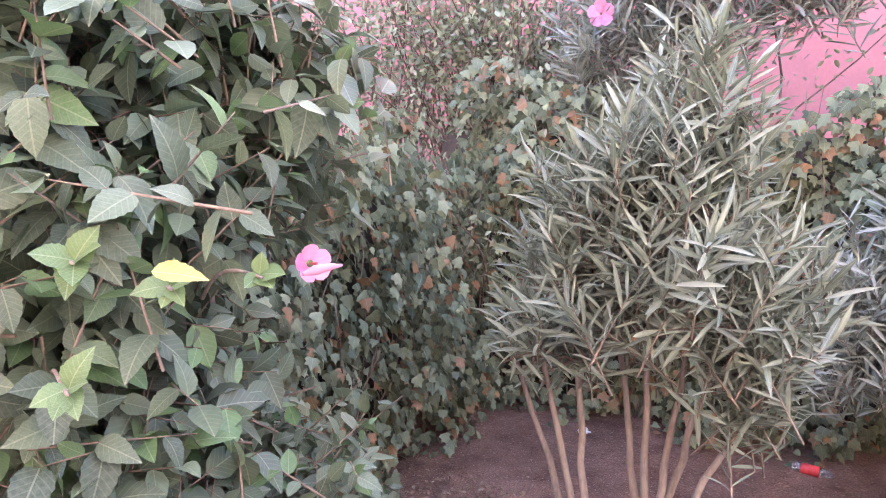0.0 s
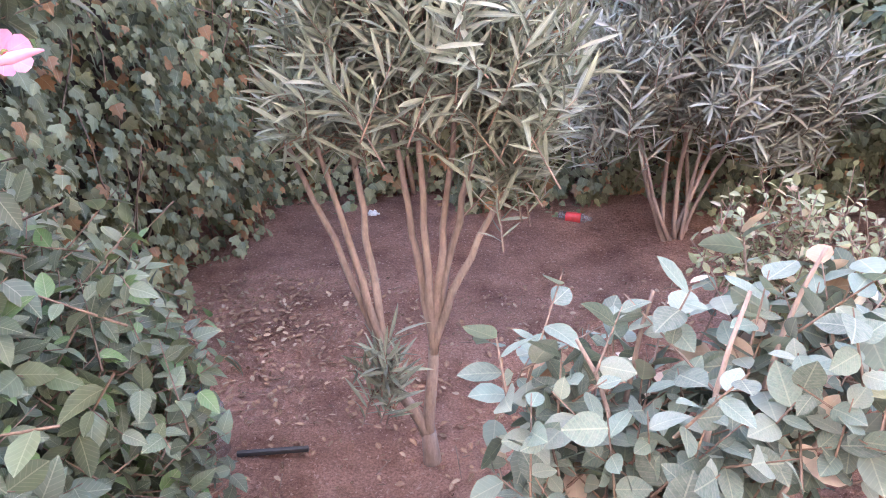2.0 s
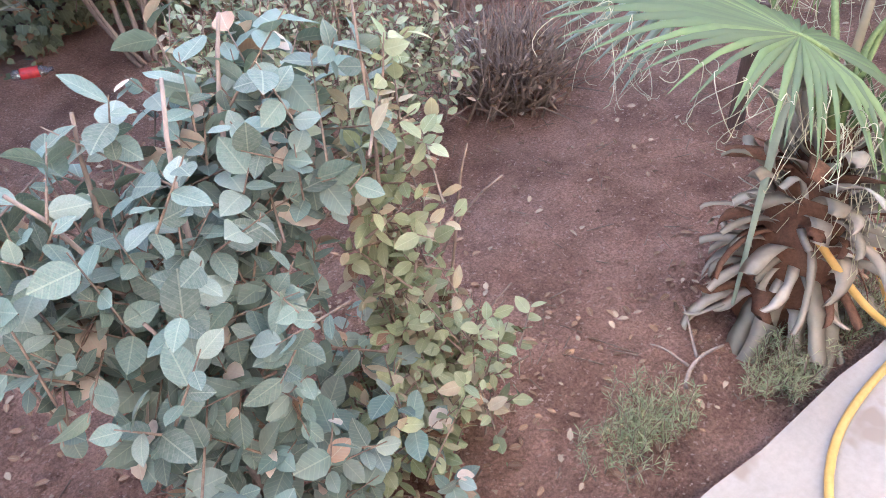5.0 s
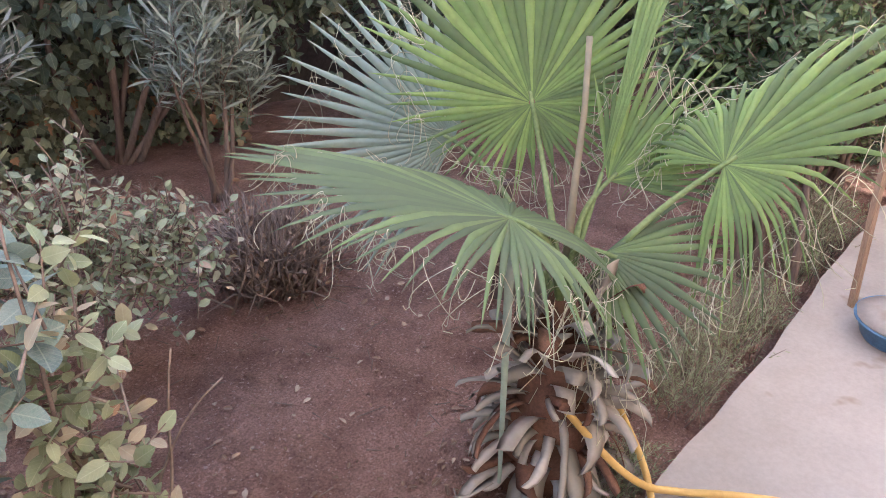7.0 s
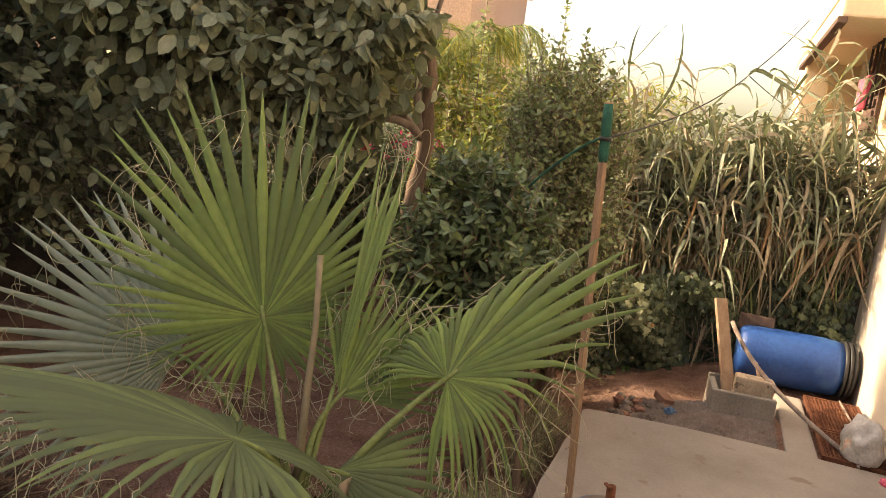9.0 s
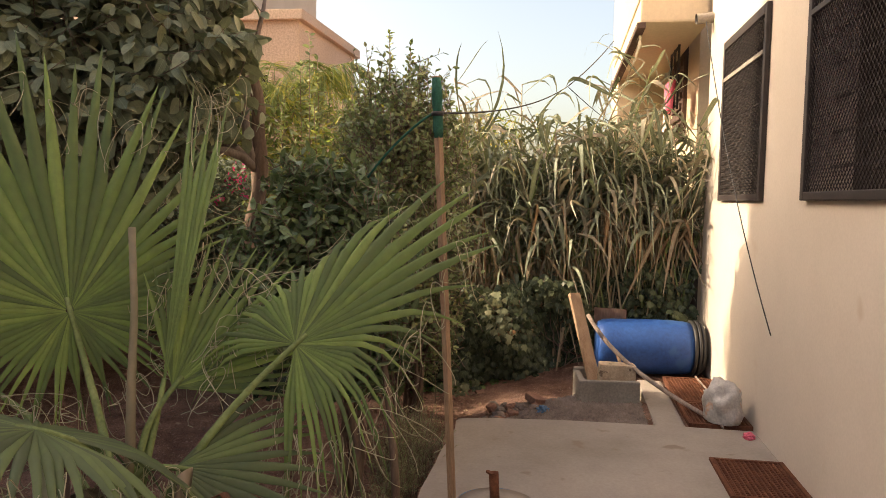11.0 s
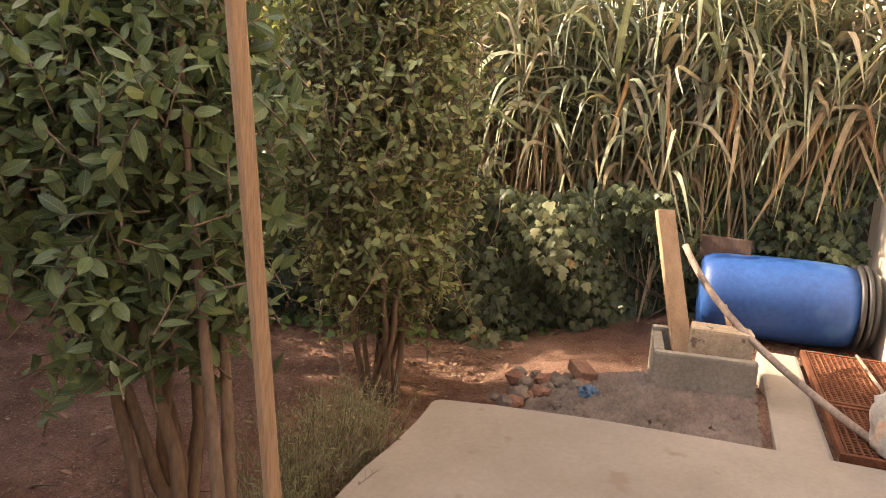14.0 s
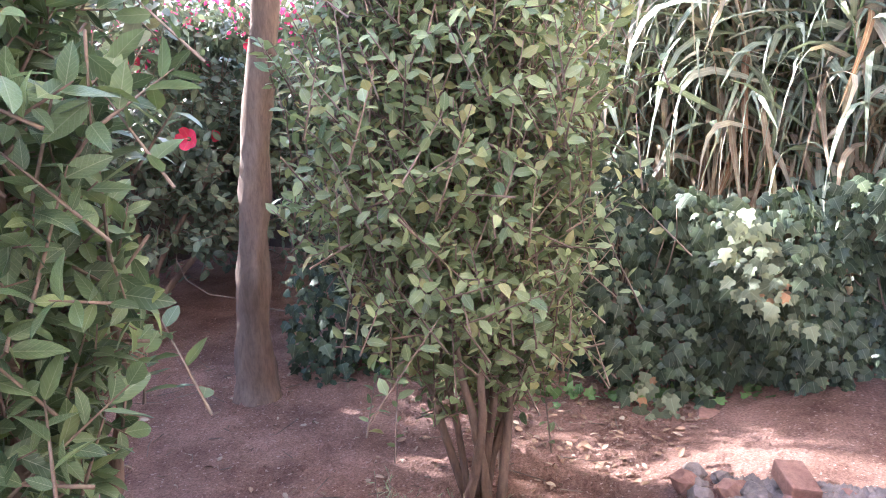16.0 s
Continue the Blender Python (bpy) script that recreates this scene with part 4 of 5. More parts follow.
    if threads:
        part("thread_mass", mesh_np("thread_mass", *join_np(threads)), THREAD, stalk, "curling pale fibre threads", kind="stuff")
    return stalk


def palm():
    rng = np.random.default_rng(51)
    zb = soil_z(4.43, 0.42)
    root = thing("fan_palm", (4.43, 0.42, zb), "young fan palm with green pleated fans and a shaggy short trunk", "palm")
    tube("trunk", [(4.43, 0.42, zb - 0.05), (4.43, 0.42, 0.0), (4.44, 0.42, 0.25), (4.45, 0.43, 0.48), (4.46, 0.43, 0.62)], [0.17, 0.16, 0.13, 0.085, 0.045], SHEATH, root, "fibrous red-brown trunk", 14)
    # dead leaf bases: thin ragged straps round the trunk
    for i in range(170):
        f = i / 170
        a, z = i * 2.4 + rng.normal() * 0.2, 0.56 - 0.62 * f + rng.normal() * 0.02
        r0 = 0.05 + 0.11 * f
        o = np.array([math.cos(a), math.sin(a), 0])
        t = unit(np.cross(o, [0, 0, 1]) + np.array([0, 0, rng.normal() * 0.35]))
        p0 = np.array([4.44, 0.42, z]) + o * r0
        L = 0.10 + 0.17 * rng.random()
        rise = 0.8 - 1.5 * f + rng.normal() * 0.25
        e = p0 + o * L * (0.7 + 0.2 * rng.random()) + np.array([0, 0, L * rise])
        c = bezier(p0, p0 + o * L * 0.3 + (0, 0, L * 0.35), e + (0, 0, 0.03), e + rng.normal(size=3) * 0.035, 7)
        w0 = 0.014 + 0.026 * rng.random()
        V, T = [], []
        for k, q in enumerate(c):
            w = w0 * (1 - 0.2 * (k / 6) ** 2) * (0.85 + 0.3 * rng.random())
            V += [q - t * w, q + o * 0.002 + np.array([0, 0, 0.004]), q + t * w, q - np.array([0, 0, 0.003])]
        for k in range(6):
            for g in range(4):
                p, qn = 4 * k + g, 4 * k + (g + 1) % 4
                T += [(p, qn, qn + 4), (p, qn + 4, p + 4)]
        part("leaf_base", mesh_np("leaf_base", V, T, False), STRAPDRY if i % 5 else SHEATH, root)
    frond(root, (4.668, 0.734, 1.135), (-0.02, 0.20, 0.72), (-0.80, -0.55, 0.28), 0.78, 3.0, 60, PALM, "upright green fan facing the path", 0.05, seed=1, tip_fall=0.12, short=0.36, peak=1.5)
    frond(root, (4.745, 0.112, 1.06), (0.385, -0.52, 0.54), (-0.80, -0.14, 0.50), 0.76, 2.45, 48, PALM, "broad green fan leaning over the path", 0.06, seed=2, tip_fall=0.8, short=0.40, peak=0.52)
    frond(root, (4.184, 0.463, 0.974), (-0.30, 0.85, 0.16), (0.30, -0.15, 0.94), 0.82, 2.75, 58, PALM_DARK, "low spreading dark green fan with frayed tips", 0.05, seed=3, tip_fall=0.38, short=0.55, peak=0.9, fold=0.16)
    frond(root, (4.75, 1.13, 0.90), (-0.42, 0.70, 0.34), (-0.7, -0.5, 0.45), 0.72, 1.5, 30, PALM_GREY, "grey-green fan at the back", 0.08, seed=4)
    frond(root, (4.68, 0.47, 0.92), (0.10, -0.10, 0.80), (-0.75, -0.55, 0.1), 0.80, 0.06, 6, PALM_NEW, "closed new fan, bright yellow-green spear", 0.02, seed=5, tip_fall=0.05, short=0.8, split=0.75)
    frond(root, (4.70, 0.45, 0.93), (0.34, -0.32, 0.46), (-0.80, -0.45, 0.3), 0.52, 0.95, 22, PALM, "half-open young fan", 0.03, seed=7, tip_fall=0.15, short=0.6, peak=0.8)
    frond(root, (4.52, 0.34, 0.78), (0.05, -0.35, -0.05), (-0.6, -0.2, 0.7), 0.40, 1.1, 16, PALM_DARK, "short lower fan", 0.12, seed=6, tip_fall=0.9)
    tube("cut_stalk", [(4.50, 0.46, 0.55), (4.60, 0.51, 0.95), (4.65, 0.53, 1.15), (4.69, 0.56, 1.37)], [0.016, 0.012, 0.010, 0.010], REED_DRY, root, "dry cut-off leaf stalk")
    hang = bezier((4.19, 0.46, 0.95), (4.185, 0.455, 0.75), (4.185, 0.45, 0.4), (4.19, 0.45, 0.02), 10)
    V, T = [], []
    for k, q in enumerate(hang):
        w = 0.016 * (1 - 0.6 * k / 9)
        t = np.array([0.6, -0.8, 0])
        V += [q - t * w, q + np.array([-0.006, -0.005, 0]), q + t * w]
    for k in range(9):
        p = 3 * k
        T += [(p, p + 1, p + 4), (p, p + 4, p + 3), (p + 1, p + 2, p + 5), (p + 1, p + 5, p + 4)]
    part("hanging_segment", mesh_np("hanging_segment", V, T), PALM_GREY, root, "faded segment that hangs straight down")
    pcs = []
    for i in range(60):
        s = np.array([4.5, 0.38, 0.62]) + rng.normal(size=3) * (0.06, 0.06, 0.08)
        e = s + np.array([rng.normal() * 0.12, rng.normal() * 0.12 - 0.06, -0.15 - 0.3 * rng.random()])
        pcs.append(tube_np(bezier(s, s + (0, 0, 0.1), e + rng.normal(size=3) * 0.06, e, 7), 0.0016, 3, False))
    part("fibre", mesh_np("fibre", *join_np(pcs)), THREAD, root, "loose pale fibres", kind="stuff")


palm()

# ---- plants farther on ----
ZA = soil_z(6.55, 0.5)
privet = bush("privet_bush", (6.56, 0.50, ZA), [(6.60, 0.52, 1.10, 0.33, 0.40, 0.50), (6.56, 0.54, 0.70, 0.30, 0.36, 0.30), (6.66, 0.72, 1.40, 0.30, 0.34, 0.36), (6.48, 0.86, 1.05, 0.28, 0.30, 0.42)],
     "tall leafy green shrub with smooth oval leaves", "shrub", SHRUB, OVAL, 0.070, 1150, 8, 0.20, 300, 61,
     [(6.5, 0.55, 0.9), (6.72, 0.5, 1.1), (6.85, 0.7, 1.0), (6.45, 0.75, 1.1), (6.75, 0.85, 1.35), (6.4, 0.9, 1.0), (6.85, 0.5, 0.75)], 0.024, BARK, 0.6, 0.6, 0.85, 0.1, 0.6, 0.4, (5.8, -0.9, 1.1), None, 0.74)
for foot, top in (((6.42, 0.20, ZA - 0.03), (6.50, 0.38, 1.35)), ((6.46, 0.21, ZA - 0.03), (6.64, 0.40, 1.10))):
    tube("stem", bezier(foot, (foot[0] + 0.015, foot[1] - 0.01, 0.1), (top[0] - 0.06, top[1] - 0.10, 0.6), top, 12), np.linspace(0.025, 0.008, 12), BARK, privet)
ZB = soil_z(8.3, 0.6)
bush("upright_shrub", (8.03, 0.48, ZB), [(8.08, 0.58, 1.15, 0.60, 0.62, 0.62), (8.13, 0.58, 1.85, 0.52, 0.52, 0.70), (7.98, 0.48, 0.70, 0.46, 0.44, 0.42), (8.18, 0.53, 0.45, 0.38, 0.34, 0.34)],
     "upright small-leaved shrub on a cluster of brown stems", "shrub", SMALL, PLAIN, 0.05, 3300, 8, 0.24, 0, 62,
     [(7.73, 0.38, 0.7), (7.88, 0.63, 1.1), (8.08, 0.38, 1.3), (8.23, 0.63, 1.2), (8.38, 0.38, 0.8), (7.98, 0.78, 1.2), (8.13, 0.53, 2.0), (7.83, 0.23, 0.6), (8.23, 0.23, 0.6), (8.33, 0.73, 1.0), (7.68, 0.53, 0.9), (8.43, 0.53, 1.1), (7.93, 0.28, 1.1)], 0.016, BARK, 0.9, 0.55, 0.85, 0.05, 0.6, 0.3)


def big_tree():
    z = soil_z(8.2, 1.9)
    r = bush("broadleaf_tree", (8.2, 1.9, z), [(7.70, 2.15, 2.40, 0.70, 0.65, 0.72), (7.3, 2.9, 2.3, 0.80, 0.75, 0.78), (7.9, 2.1, 3.0, 0.5, 0.5, 0.5), (7.0, 3.4, 2.6, 0.9, 0.8, 1.0), (7.55, 2.3, 1.85, 0.5, 0.5, 0.42)],
             "broadleaf tree with drooping dusty dark leaves and a rough trunk", "tree", LOQUAT, OVAL, 0.14, 1250, 8, 0.34, 0, 63, (), 0.05, BARK, 0.1, 0.6, 0.8, 0.7, 0.5, 0.3)
    rng = np.random.default_rng(5)
    way = np.array([(8.2, 1.9, z - 0.05), (8.2, 1.9, 0.0), (8.225, 1.87, 0.5), (8.265, 1.82, 1.0), (8.31, 1.75, 1.6), (8.31, 1.75, 2.2), (8.15, 1.9, 2.8)])
    at_, fine = np.linspace(0, 1, 7), np.linspace(0, 1, 34)
    c = np.stack([np.interp(fine, at_, way[:, k]) for k in range(3)], 1)
    c[:, :2] += 0.010 * np.column_stack([np.sin(fine * 21), np.sin(fine * 17 + 1)])
    r34 = np.interp(fine, at_, [0.125, 0.082, 0.072, 0.066, 0.062, 0.052, 0.03]) * (1 + 0.07 * np.sin(fine * 47) + rng.normal(size=34) * 0.035)
    V, T = tube_np(c, r34, 16)
    V = np.asarray(V, float)
    V[:, :2] += rng.normal(size=(len(V), 2)) * 0.0045
    part("trunk", mesh_np("trunk", V, T), BARK, r)
    for e in ((7.3, 2.9, 2.5), (7.0, 3.2, 3.0), (8.3, 1.7, 3.0), (7.6, 2.2, 1.8)):
        tube("limb", bezier((8.31, 1.75, 1.65), (8.1, 1.95, 2.0), np.array(e) - (0, 0, 0.2), e, 8), np.linspace(0.04, 0.012, 8), BARK_PALE, r)


big_tree()


def arching(q, az, L, wide, rise, fall, reach, rng):
    """Long blades that leave a cane upwards and bend over under their own weight."""
    st = np.array([0.0, 0.12, 0.28, 0.45, 0.62, 0.8, 0.93, 1.0])
    hw = np.array([0.5, 0.85, 1.0, 1.0, 0.85, 0.55, 0.25, 0.02])
    n = len(q)
    out = np.column_stack([np.cos(az), np.sin(az), np.zeros(n)])
    lat = np.column_stack([-np.sin(az), np.cos(az), rng.normal(size=n) * 0.8])
    lat = unit(lat)
    r = reach[:, None] * (1 - np.exp(-2.4 * st))[None] * 1.1
    z = rise[:, None] * st[None] - fall[:, None] * st[None] ** 2
    sway = rng.normal(size=n)[:, None] * 0.24 * st[None] ** 2
    c = q[:, None] + L[:, None, None] * (out[:, None] * r[..., None] + lat[:, None] * sway[..., None])
    c[..., 2] += L[:, None] * z
    w = (wide[:, None] * hw[None])[..., None] * lat[:, None]
    a, b = c - w, c + w
    k = len(st)
    uv = np.stack([np.broadcast_to(np.stack([-0.1 * hw, st], 1), (n, k, 2)), np.broadcast_to(np.stack([0.1 * hw, st], 1), (n, k, 2))], 2)
    V = np.concatenate([np.stack([a, b], 2), uv], 3).reshape(-1, 5)
    t = []
    for i in range(k - 1):
        p = 2 * i
        t += [(p, p + 1, p + 3), (p, p + 3, p + 2)]
    T = np.array(t)[None] + (np.arange(n) * 2 * k)[:, None, None]
    return V, T.reshape(-1, 3)


def reeds(name, x0, x1, y0, y1, n, seed, hmin, hmax, label):
    rng = np.random.default_rng(seed)
    root = thing(name, ((x0 + x1) / 2, (y0 + y1) / 2, -0.2), label, "reeds")
    green, dry = [], []
    for i in range(n):
        b = np.array([x0 + (x1 - x0) * rng.random(), y0 + (y1 - y0) * rng.random(), -0.22])
        h = hmin + (hmax - hmin) * rng.random() ** 1.6
        lean = np.array([-0.02 - 0.26 * rng.random(), rng.normal() * 0.36, 0])
        top = b + lean * h * 0.5 + np.array([0, 0, h])
        pts = bezier(b, b + (0, 0, h * 0.4), top - lean * h * 0.2 - (0, 0, h * 0.3), top, 9)
        tube("cane", pts, np.linspace(0.013, 0.005, 9), REED_DRY if rng.random() < 0.5 else PETIOLE, root, sides=5)
        m = int(h * 13)
        f = 0.25 + 0.75 * (np.arange(m) + rng.random(m)) / m
        q = np.stack([np.interp(f, np.linspace(0, 1, 9), pts[:, k]) for k in range(3)], 1)
        az = rng.random() * 6.3 + np.arange(m) * math.pi + rng.normal(size=m) * 0.9
        clear = (q[:, 1] > -0.75) | (q[:, 2] > 1.15)         # nothing grows through the drum
        old = (f < 0.72) & (rng.random(m) < 0.72) & clear
        new_ = ~old & clear
        for pick, store in ((old, dry), (new_, green)):
            store.append((q[pick], az[pick]))
    for store, mat, nm, lab, up, dn, rc in ((green, REED, "blade_mass", "long arching green reed blades", 0.95, 0.95, 0.55), (dry, REED_DRY, "dry_blade_mass", "dry hanging straw-coloured blades", 0.2, 1.05, 0.24)):
        q = np.concatenate([a for a, b in store])
        az = np.concatenate([b for a, b in store])
        k = len(q)
        V, T = arching(q, az, 0.38 + 0.50 * rng.random(k), 0.009 + 0.016 * rng.random(k) ** 1.5, up * (0.3 + 1.1 * rng.random(k)), dn * (0.45 + 0.9 * rng.random(k)), rc * (0.4 + 1.1 * rng.random(k)), rng)
        part(nm, mesh_np(nm, V, T), mat, root, lab, kind="stuff")


reeds("giant_reeds", 9.90, 10.6, -1.78, 0.85, 400, 71, 1.35, 2.45, "dense clump of tall giant reeds with arching blades")
reeds("giant_reeds", 10.0, 10.5, -0.9, 0.1, 7, 72, 2.8, 3.5, "few taller reeds that rise over the clump")

# ---- ivy and hedges ----
ivy_sheet("ivy", (0.10, 1.9), (0.10, 4.9), -0.14, 1.90, (1, 0), 0.55, 7500, "dark ivy over the garden wall with some rusty leaves", 81, IVY, 0.075, 150, (2.2, -0.4, 1.9))
ivy_sheet("ivy", (0.2, 4.85), (6.2, 4.85), -0.14, 2.28, (0, -1), 0.55, 12500, "thick ivy over the back garden wall", 82, IVY, 0.082, 150, (2.2, -0.4, 1.9))
# end bank takes the ivy colour with shade painted in
ivy_sheet("ivy", (10.3, -1.75), (9.0, 2.2), -0.24, 0.80, (-1, -0.3), 0.55, 8500, "glossy ivy bank below the reeds, shade put into its dark leaf colour", 83, IVY_SHADED, 0.062, 150, (6.2, -1.0, 1.3), 0.16)
bush("hedge", (5.0, 4.4, soil_z(5, 4.4)), [(4.6, 4.4, 1.5, 0.8, 0.5, 1.1), (5.8, 4.2, 1.5, 0.8, 0.6, 1.2), (6.8, 4.2, 1.6, 0.8, 0.7, 1.2), (5.2, 4.6, 2.6, 1.0, 0.5, 0.8), (6.4, 4.5, 2.8, 1.0, 0.6, 0.9)],
     "tall dark mixed hedge along the back wall", "hedge", HEDGE, BROAD, 0.10, 2300, 7, 0.3, 0, 84, [(4.7, 4.2, 1.5), (5.2, 4.1, 1.6), (5.7, 4.0, 1.5), (6.2, 4.1, 1.5), (6.9, 4.2, 1.6), (5.0, 4.4, 2.4), (6.5, 4.4, 2.6)], 0.025, BARK, 0.2, 0.6, 0.9, 0.4, 0.6, 0.3)
bush("hedge", (8.6, 3.6, soil_z(8, 3.6)), [(7.9, 3.9, 1.0, 0.8, 0.6, 1.1), (9.0, 3.4, 1.0, 0.7, 0.7, 1.0), (9.7, 2.9, 1.1, 0.5, 0.6, 1.0), (9.6, 4.1, 1.2, 0.7, 0.7, 1.1)],
     "dark flowering hedge under the trees", "hedge", HEDGE, OVAL, 0.075, 2300, 7, 0.26, 0, 85, [(7.9, 3.7, 1.0), (8.6, 3.4, 1.0), (9.2, 3.2, 1.0), (9.7, 2.8, 1.0)], 0.022, BARK, 0.3, 0.6, 0.9, 0.3, 0.6, 0.3)
bush("far_shrubs", (10.6, 2.0, -0.2), [(10.3, 1.5, 1.2, 0.6, 0.8, 1.2), (10.8, 2.4, 1.6, 0.7, 0.8, 1.3), (11.6, 0.9, 1.6, 0.8, 1.1, 1.1), (11.6, 3.6, 2.0, 0.9, 1.0, 1.2), (12.6, 2.2, 1.9, 0.9, 1.2, 1.3), (13.2, 0.6, 1.5, 0.9, 1.0, 1.2)],
     "tall sunlit yellow-green shrubs beyond the garden", "shrub", FARGREEN, LANCE, 0.14, 3000, 8, 0.4, 0, 86, [(10.3, 1.5, 1.6), (10.8, 2.4, 2.0), (11.3, 1.2, 2.0), (11.4, 3.4, 2.2)], 0.03, BARK, 0.6, 0.6, 0.8, 0.4, 0.6, 0.3)


def shoots():
    """Slender upright shoots with small leaves, above the far shrubs."""
    rng = np.random.default_rng(87)
    for i in range(13):
        b = np.array([9.6 + 0.8 * rng.random(), 0.75 + 1.3 * rng.random(), -0.2])
        h = 2.5 + 0.9 * rng.random()
        root = thing("leafy_shoot", tuple(b), "slender upright leafy shoot above the shrubs", "shoot", "shoots above the far shrubs")
        top = b + np.array([rng.normal() * 0.1, rng.normal() * 0.15, h])
        c = bezier(b, b + (0, 0, h * 0.4), top - (0, 0, h * 0.3), top, 10)
        tube("stem", c, np.linspace(0.010, 0.003, 10), TWIG, root, sides=5)
        n = 90
        f = 0.45 + 0.55 * rng.random(n)
        q = np.stack([np.interp(f, np.linspace(0, 1, 10), c[:, k]) for k in range(3)], 1)
        w = np.column_stack([rng.normal(size=(n, 2)), 0.4 + 0.3 * rng.random(n)])
        part("foliage", mesh_np("foliage", *scatter(q, w, rng.normal(size=(n, 3)) + (0, 0, 1.5), 0.05 + 0.03 * rng.random(n), PLAIN, rng)), SMALL, root, kind="stuff")


shoots()


def feather_palm():
    rng = np.random.default_rng(88)
    root = thing("feather_palm", (11.5, 3.1, -0.2), "pale yellow-green feathery palm beyond the hedge", "palm")
    tube("trunk", [(11.5, 3.1, -0.25), (11.5, 3.1, 1.0), (11.45, 3.1, 2.2)], [0.09, 0.07, 0.05], BARK_PALE, root, sides=10)
    for i in range(16):
        a = i * 2.4
        o = np.array([math.cos(a), math.sin(a), 0])
        s0 = np.array([11.45, 3.1, 2.1 + 0.1 * rng.random()])
        e = s0 + o * (0.9 + 0.4 * rng.random()) + np.array([0, 0, 0.2 + 0.7 * rng.random()])
        c = bezier(s0, s0 + o * 0.2 + (0, 0, 0.6), e + (0, 0, 0.5), e, 10)
        stalk = tube("frond", c, np.linspace(0.012, 0.003, 10), PETIOLE, root, sides=5)
        n = 110
        f = 0.2 + 0.8 * rng.random(n)
        q = np.stack([np.interp(f, np.linspace(0, 1, 10), c[:, k]) for k in range(3)], 1)
        lat = np.cross(o, [0, 0, 1])
        w = o * 0.6 + lat * np.where(rng.random(n) < 0.5, 1, -1)[:, None] + rng.normal(size=(n, 3)) * 0.15
        part("leaflet_mass", mesh_np("leaflet_mass", *scatter(q, w, np.tile([0, 0, 1.0], (n, 1)), 0.3 + 0.12 * rng.random(n), STRAP[:2], rng, 0.8)), FARGREEN, stalk, kind="stuff")


feather_palm()


# ---- things on the path and beside it ----
def timber_pole():
    root = thing("timber_pole", (6.208, -0.122, 0.0), "square raw timber pole holding up a washing line", "pole")
    a, b = Vector((6.208, -0.122, 0.0)), Vector((6.063, -0.034, 2.0))
    m = Matrix.Translation(a) @ (b - a).to_track_quat("Z", "Y").to_matrix().to_4x4()
    part("pole", boxm((-0.0145, -0.0145, 0), (0.0145, 0.0145, (b - a).length), 0.003, m, 0.001), WOOD, root)
    d = (b - a).normalized()
    q = [a + d * z for z in (1.74, 1.78, 1.86, 1.92, 2.0)]
    part("wrapping", mesh_np("wrapping", *tube_np([tuple(p) for p in q], [0.019, 0.024, 0.022, 0.025, 0.020], 9)), ROPE, root, "dark green cloth wrapped round the top")
    part("tie", mesh_np("tie", *tube_np([tuple(a + d * 1.835), tuple(a + d * 1.855)], 0.028, 9)), BLACK, root)
    part("rope_end", mesh_np("rope_end", *tube_np(bezier((6.075, -0.02, 1.84), (6.12, 0.10, 1.78), (6.2, 0.25, 1.64), (6.25, 0.32, 1.56), 9), 0.006, 5)), ROPE, root)


timber_pole()


def line(name, a, b, sag, r, mat, label):
    p = bezier(a, np.array(a) * 0.66 + np.array(b) * 0.34 - (0, 0, sag), np.array(a) * 0.34 + np.array(b) * 0.66 - (0, 0, sag), b, 14)
    return whole(name, mesh_np(name, *tube_np(p, r, 5)), mat, label, "cable")


line("washing_line", (6.075, -0.04, 1.84), (10.4, -0.62, 2.62), 0.10, 0.005, CABLE, "black cable from the timber pole to the reeds")
line("overhead_cable", (10.4, -0.62, 2.62), (13.0, -1.2, 3.6), 0.04, 0.006, CABLE, "black cable running up to the neighbour house")
line("overhead_cable", (10.4, -0.62, 2.60), (14.0, -1.6, 2.4), 0.05, 0.005, CABLE, "thin cable towards the neighbour house")
line("wall_wire", (9.80, -1.80, 3.13), (7.25, -1.79, 0.72), 0.25, 0.004, CABLE, "thin black wire hanging loose on the house wall")


def spout():
    root = thing("wall_spout", (9.8, -1.87, 3.1), "short pipe spout through the house wall", "pipe")
    part("pipe", mesh_np("pipe", *tube_np([(9.8, -1.9, 3.12), (9.78, -1.72, 3.10)], 0.045, 12, False)), CEMENT, root)
    # black disc just inside the pipe, painted shade of its hollow
    part("shade_disc", mesh_np("shade_disc", *tube_np([(9.78, -1.735, 3.1), (9.78, -1.73, 3.1)], 0.038, 12)), BLACK, root)


spout()


def lathe(profile, n=28):
    V, T = [], []
    for r, z in profile:
        for k in range(n):
            a = 2 * math.pi * k / n
            V.append((r * math.cos(a), r * math.sin(a), z))
    for i in range(len(profile) - 1):
        for k in range(n):
            a, b = i * n + k, i * n + (k + 1) % n
            T += [(a, b, b + n), (a, b + n, a + n)]
    for base, flip in ((0, True), ((len(profile) - 1) * n, False)):
        for k in range(1, n - 1):
            T.append((base, base + k + 1, base + k) if flip else (base, base + k, base + k + 1))
    return np.array(V), np.array(T)


def place(v, m):
    return np.array([m @ Vector(p) for p in v])


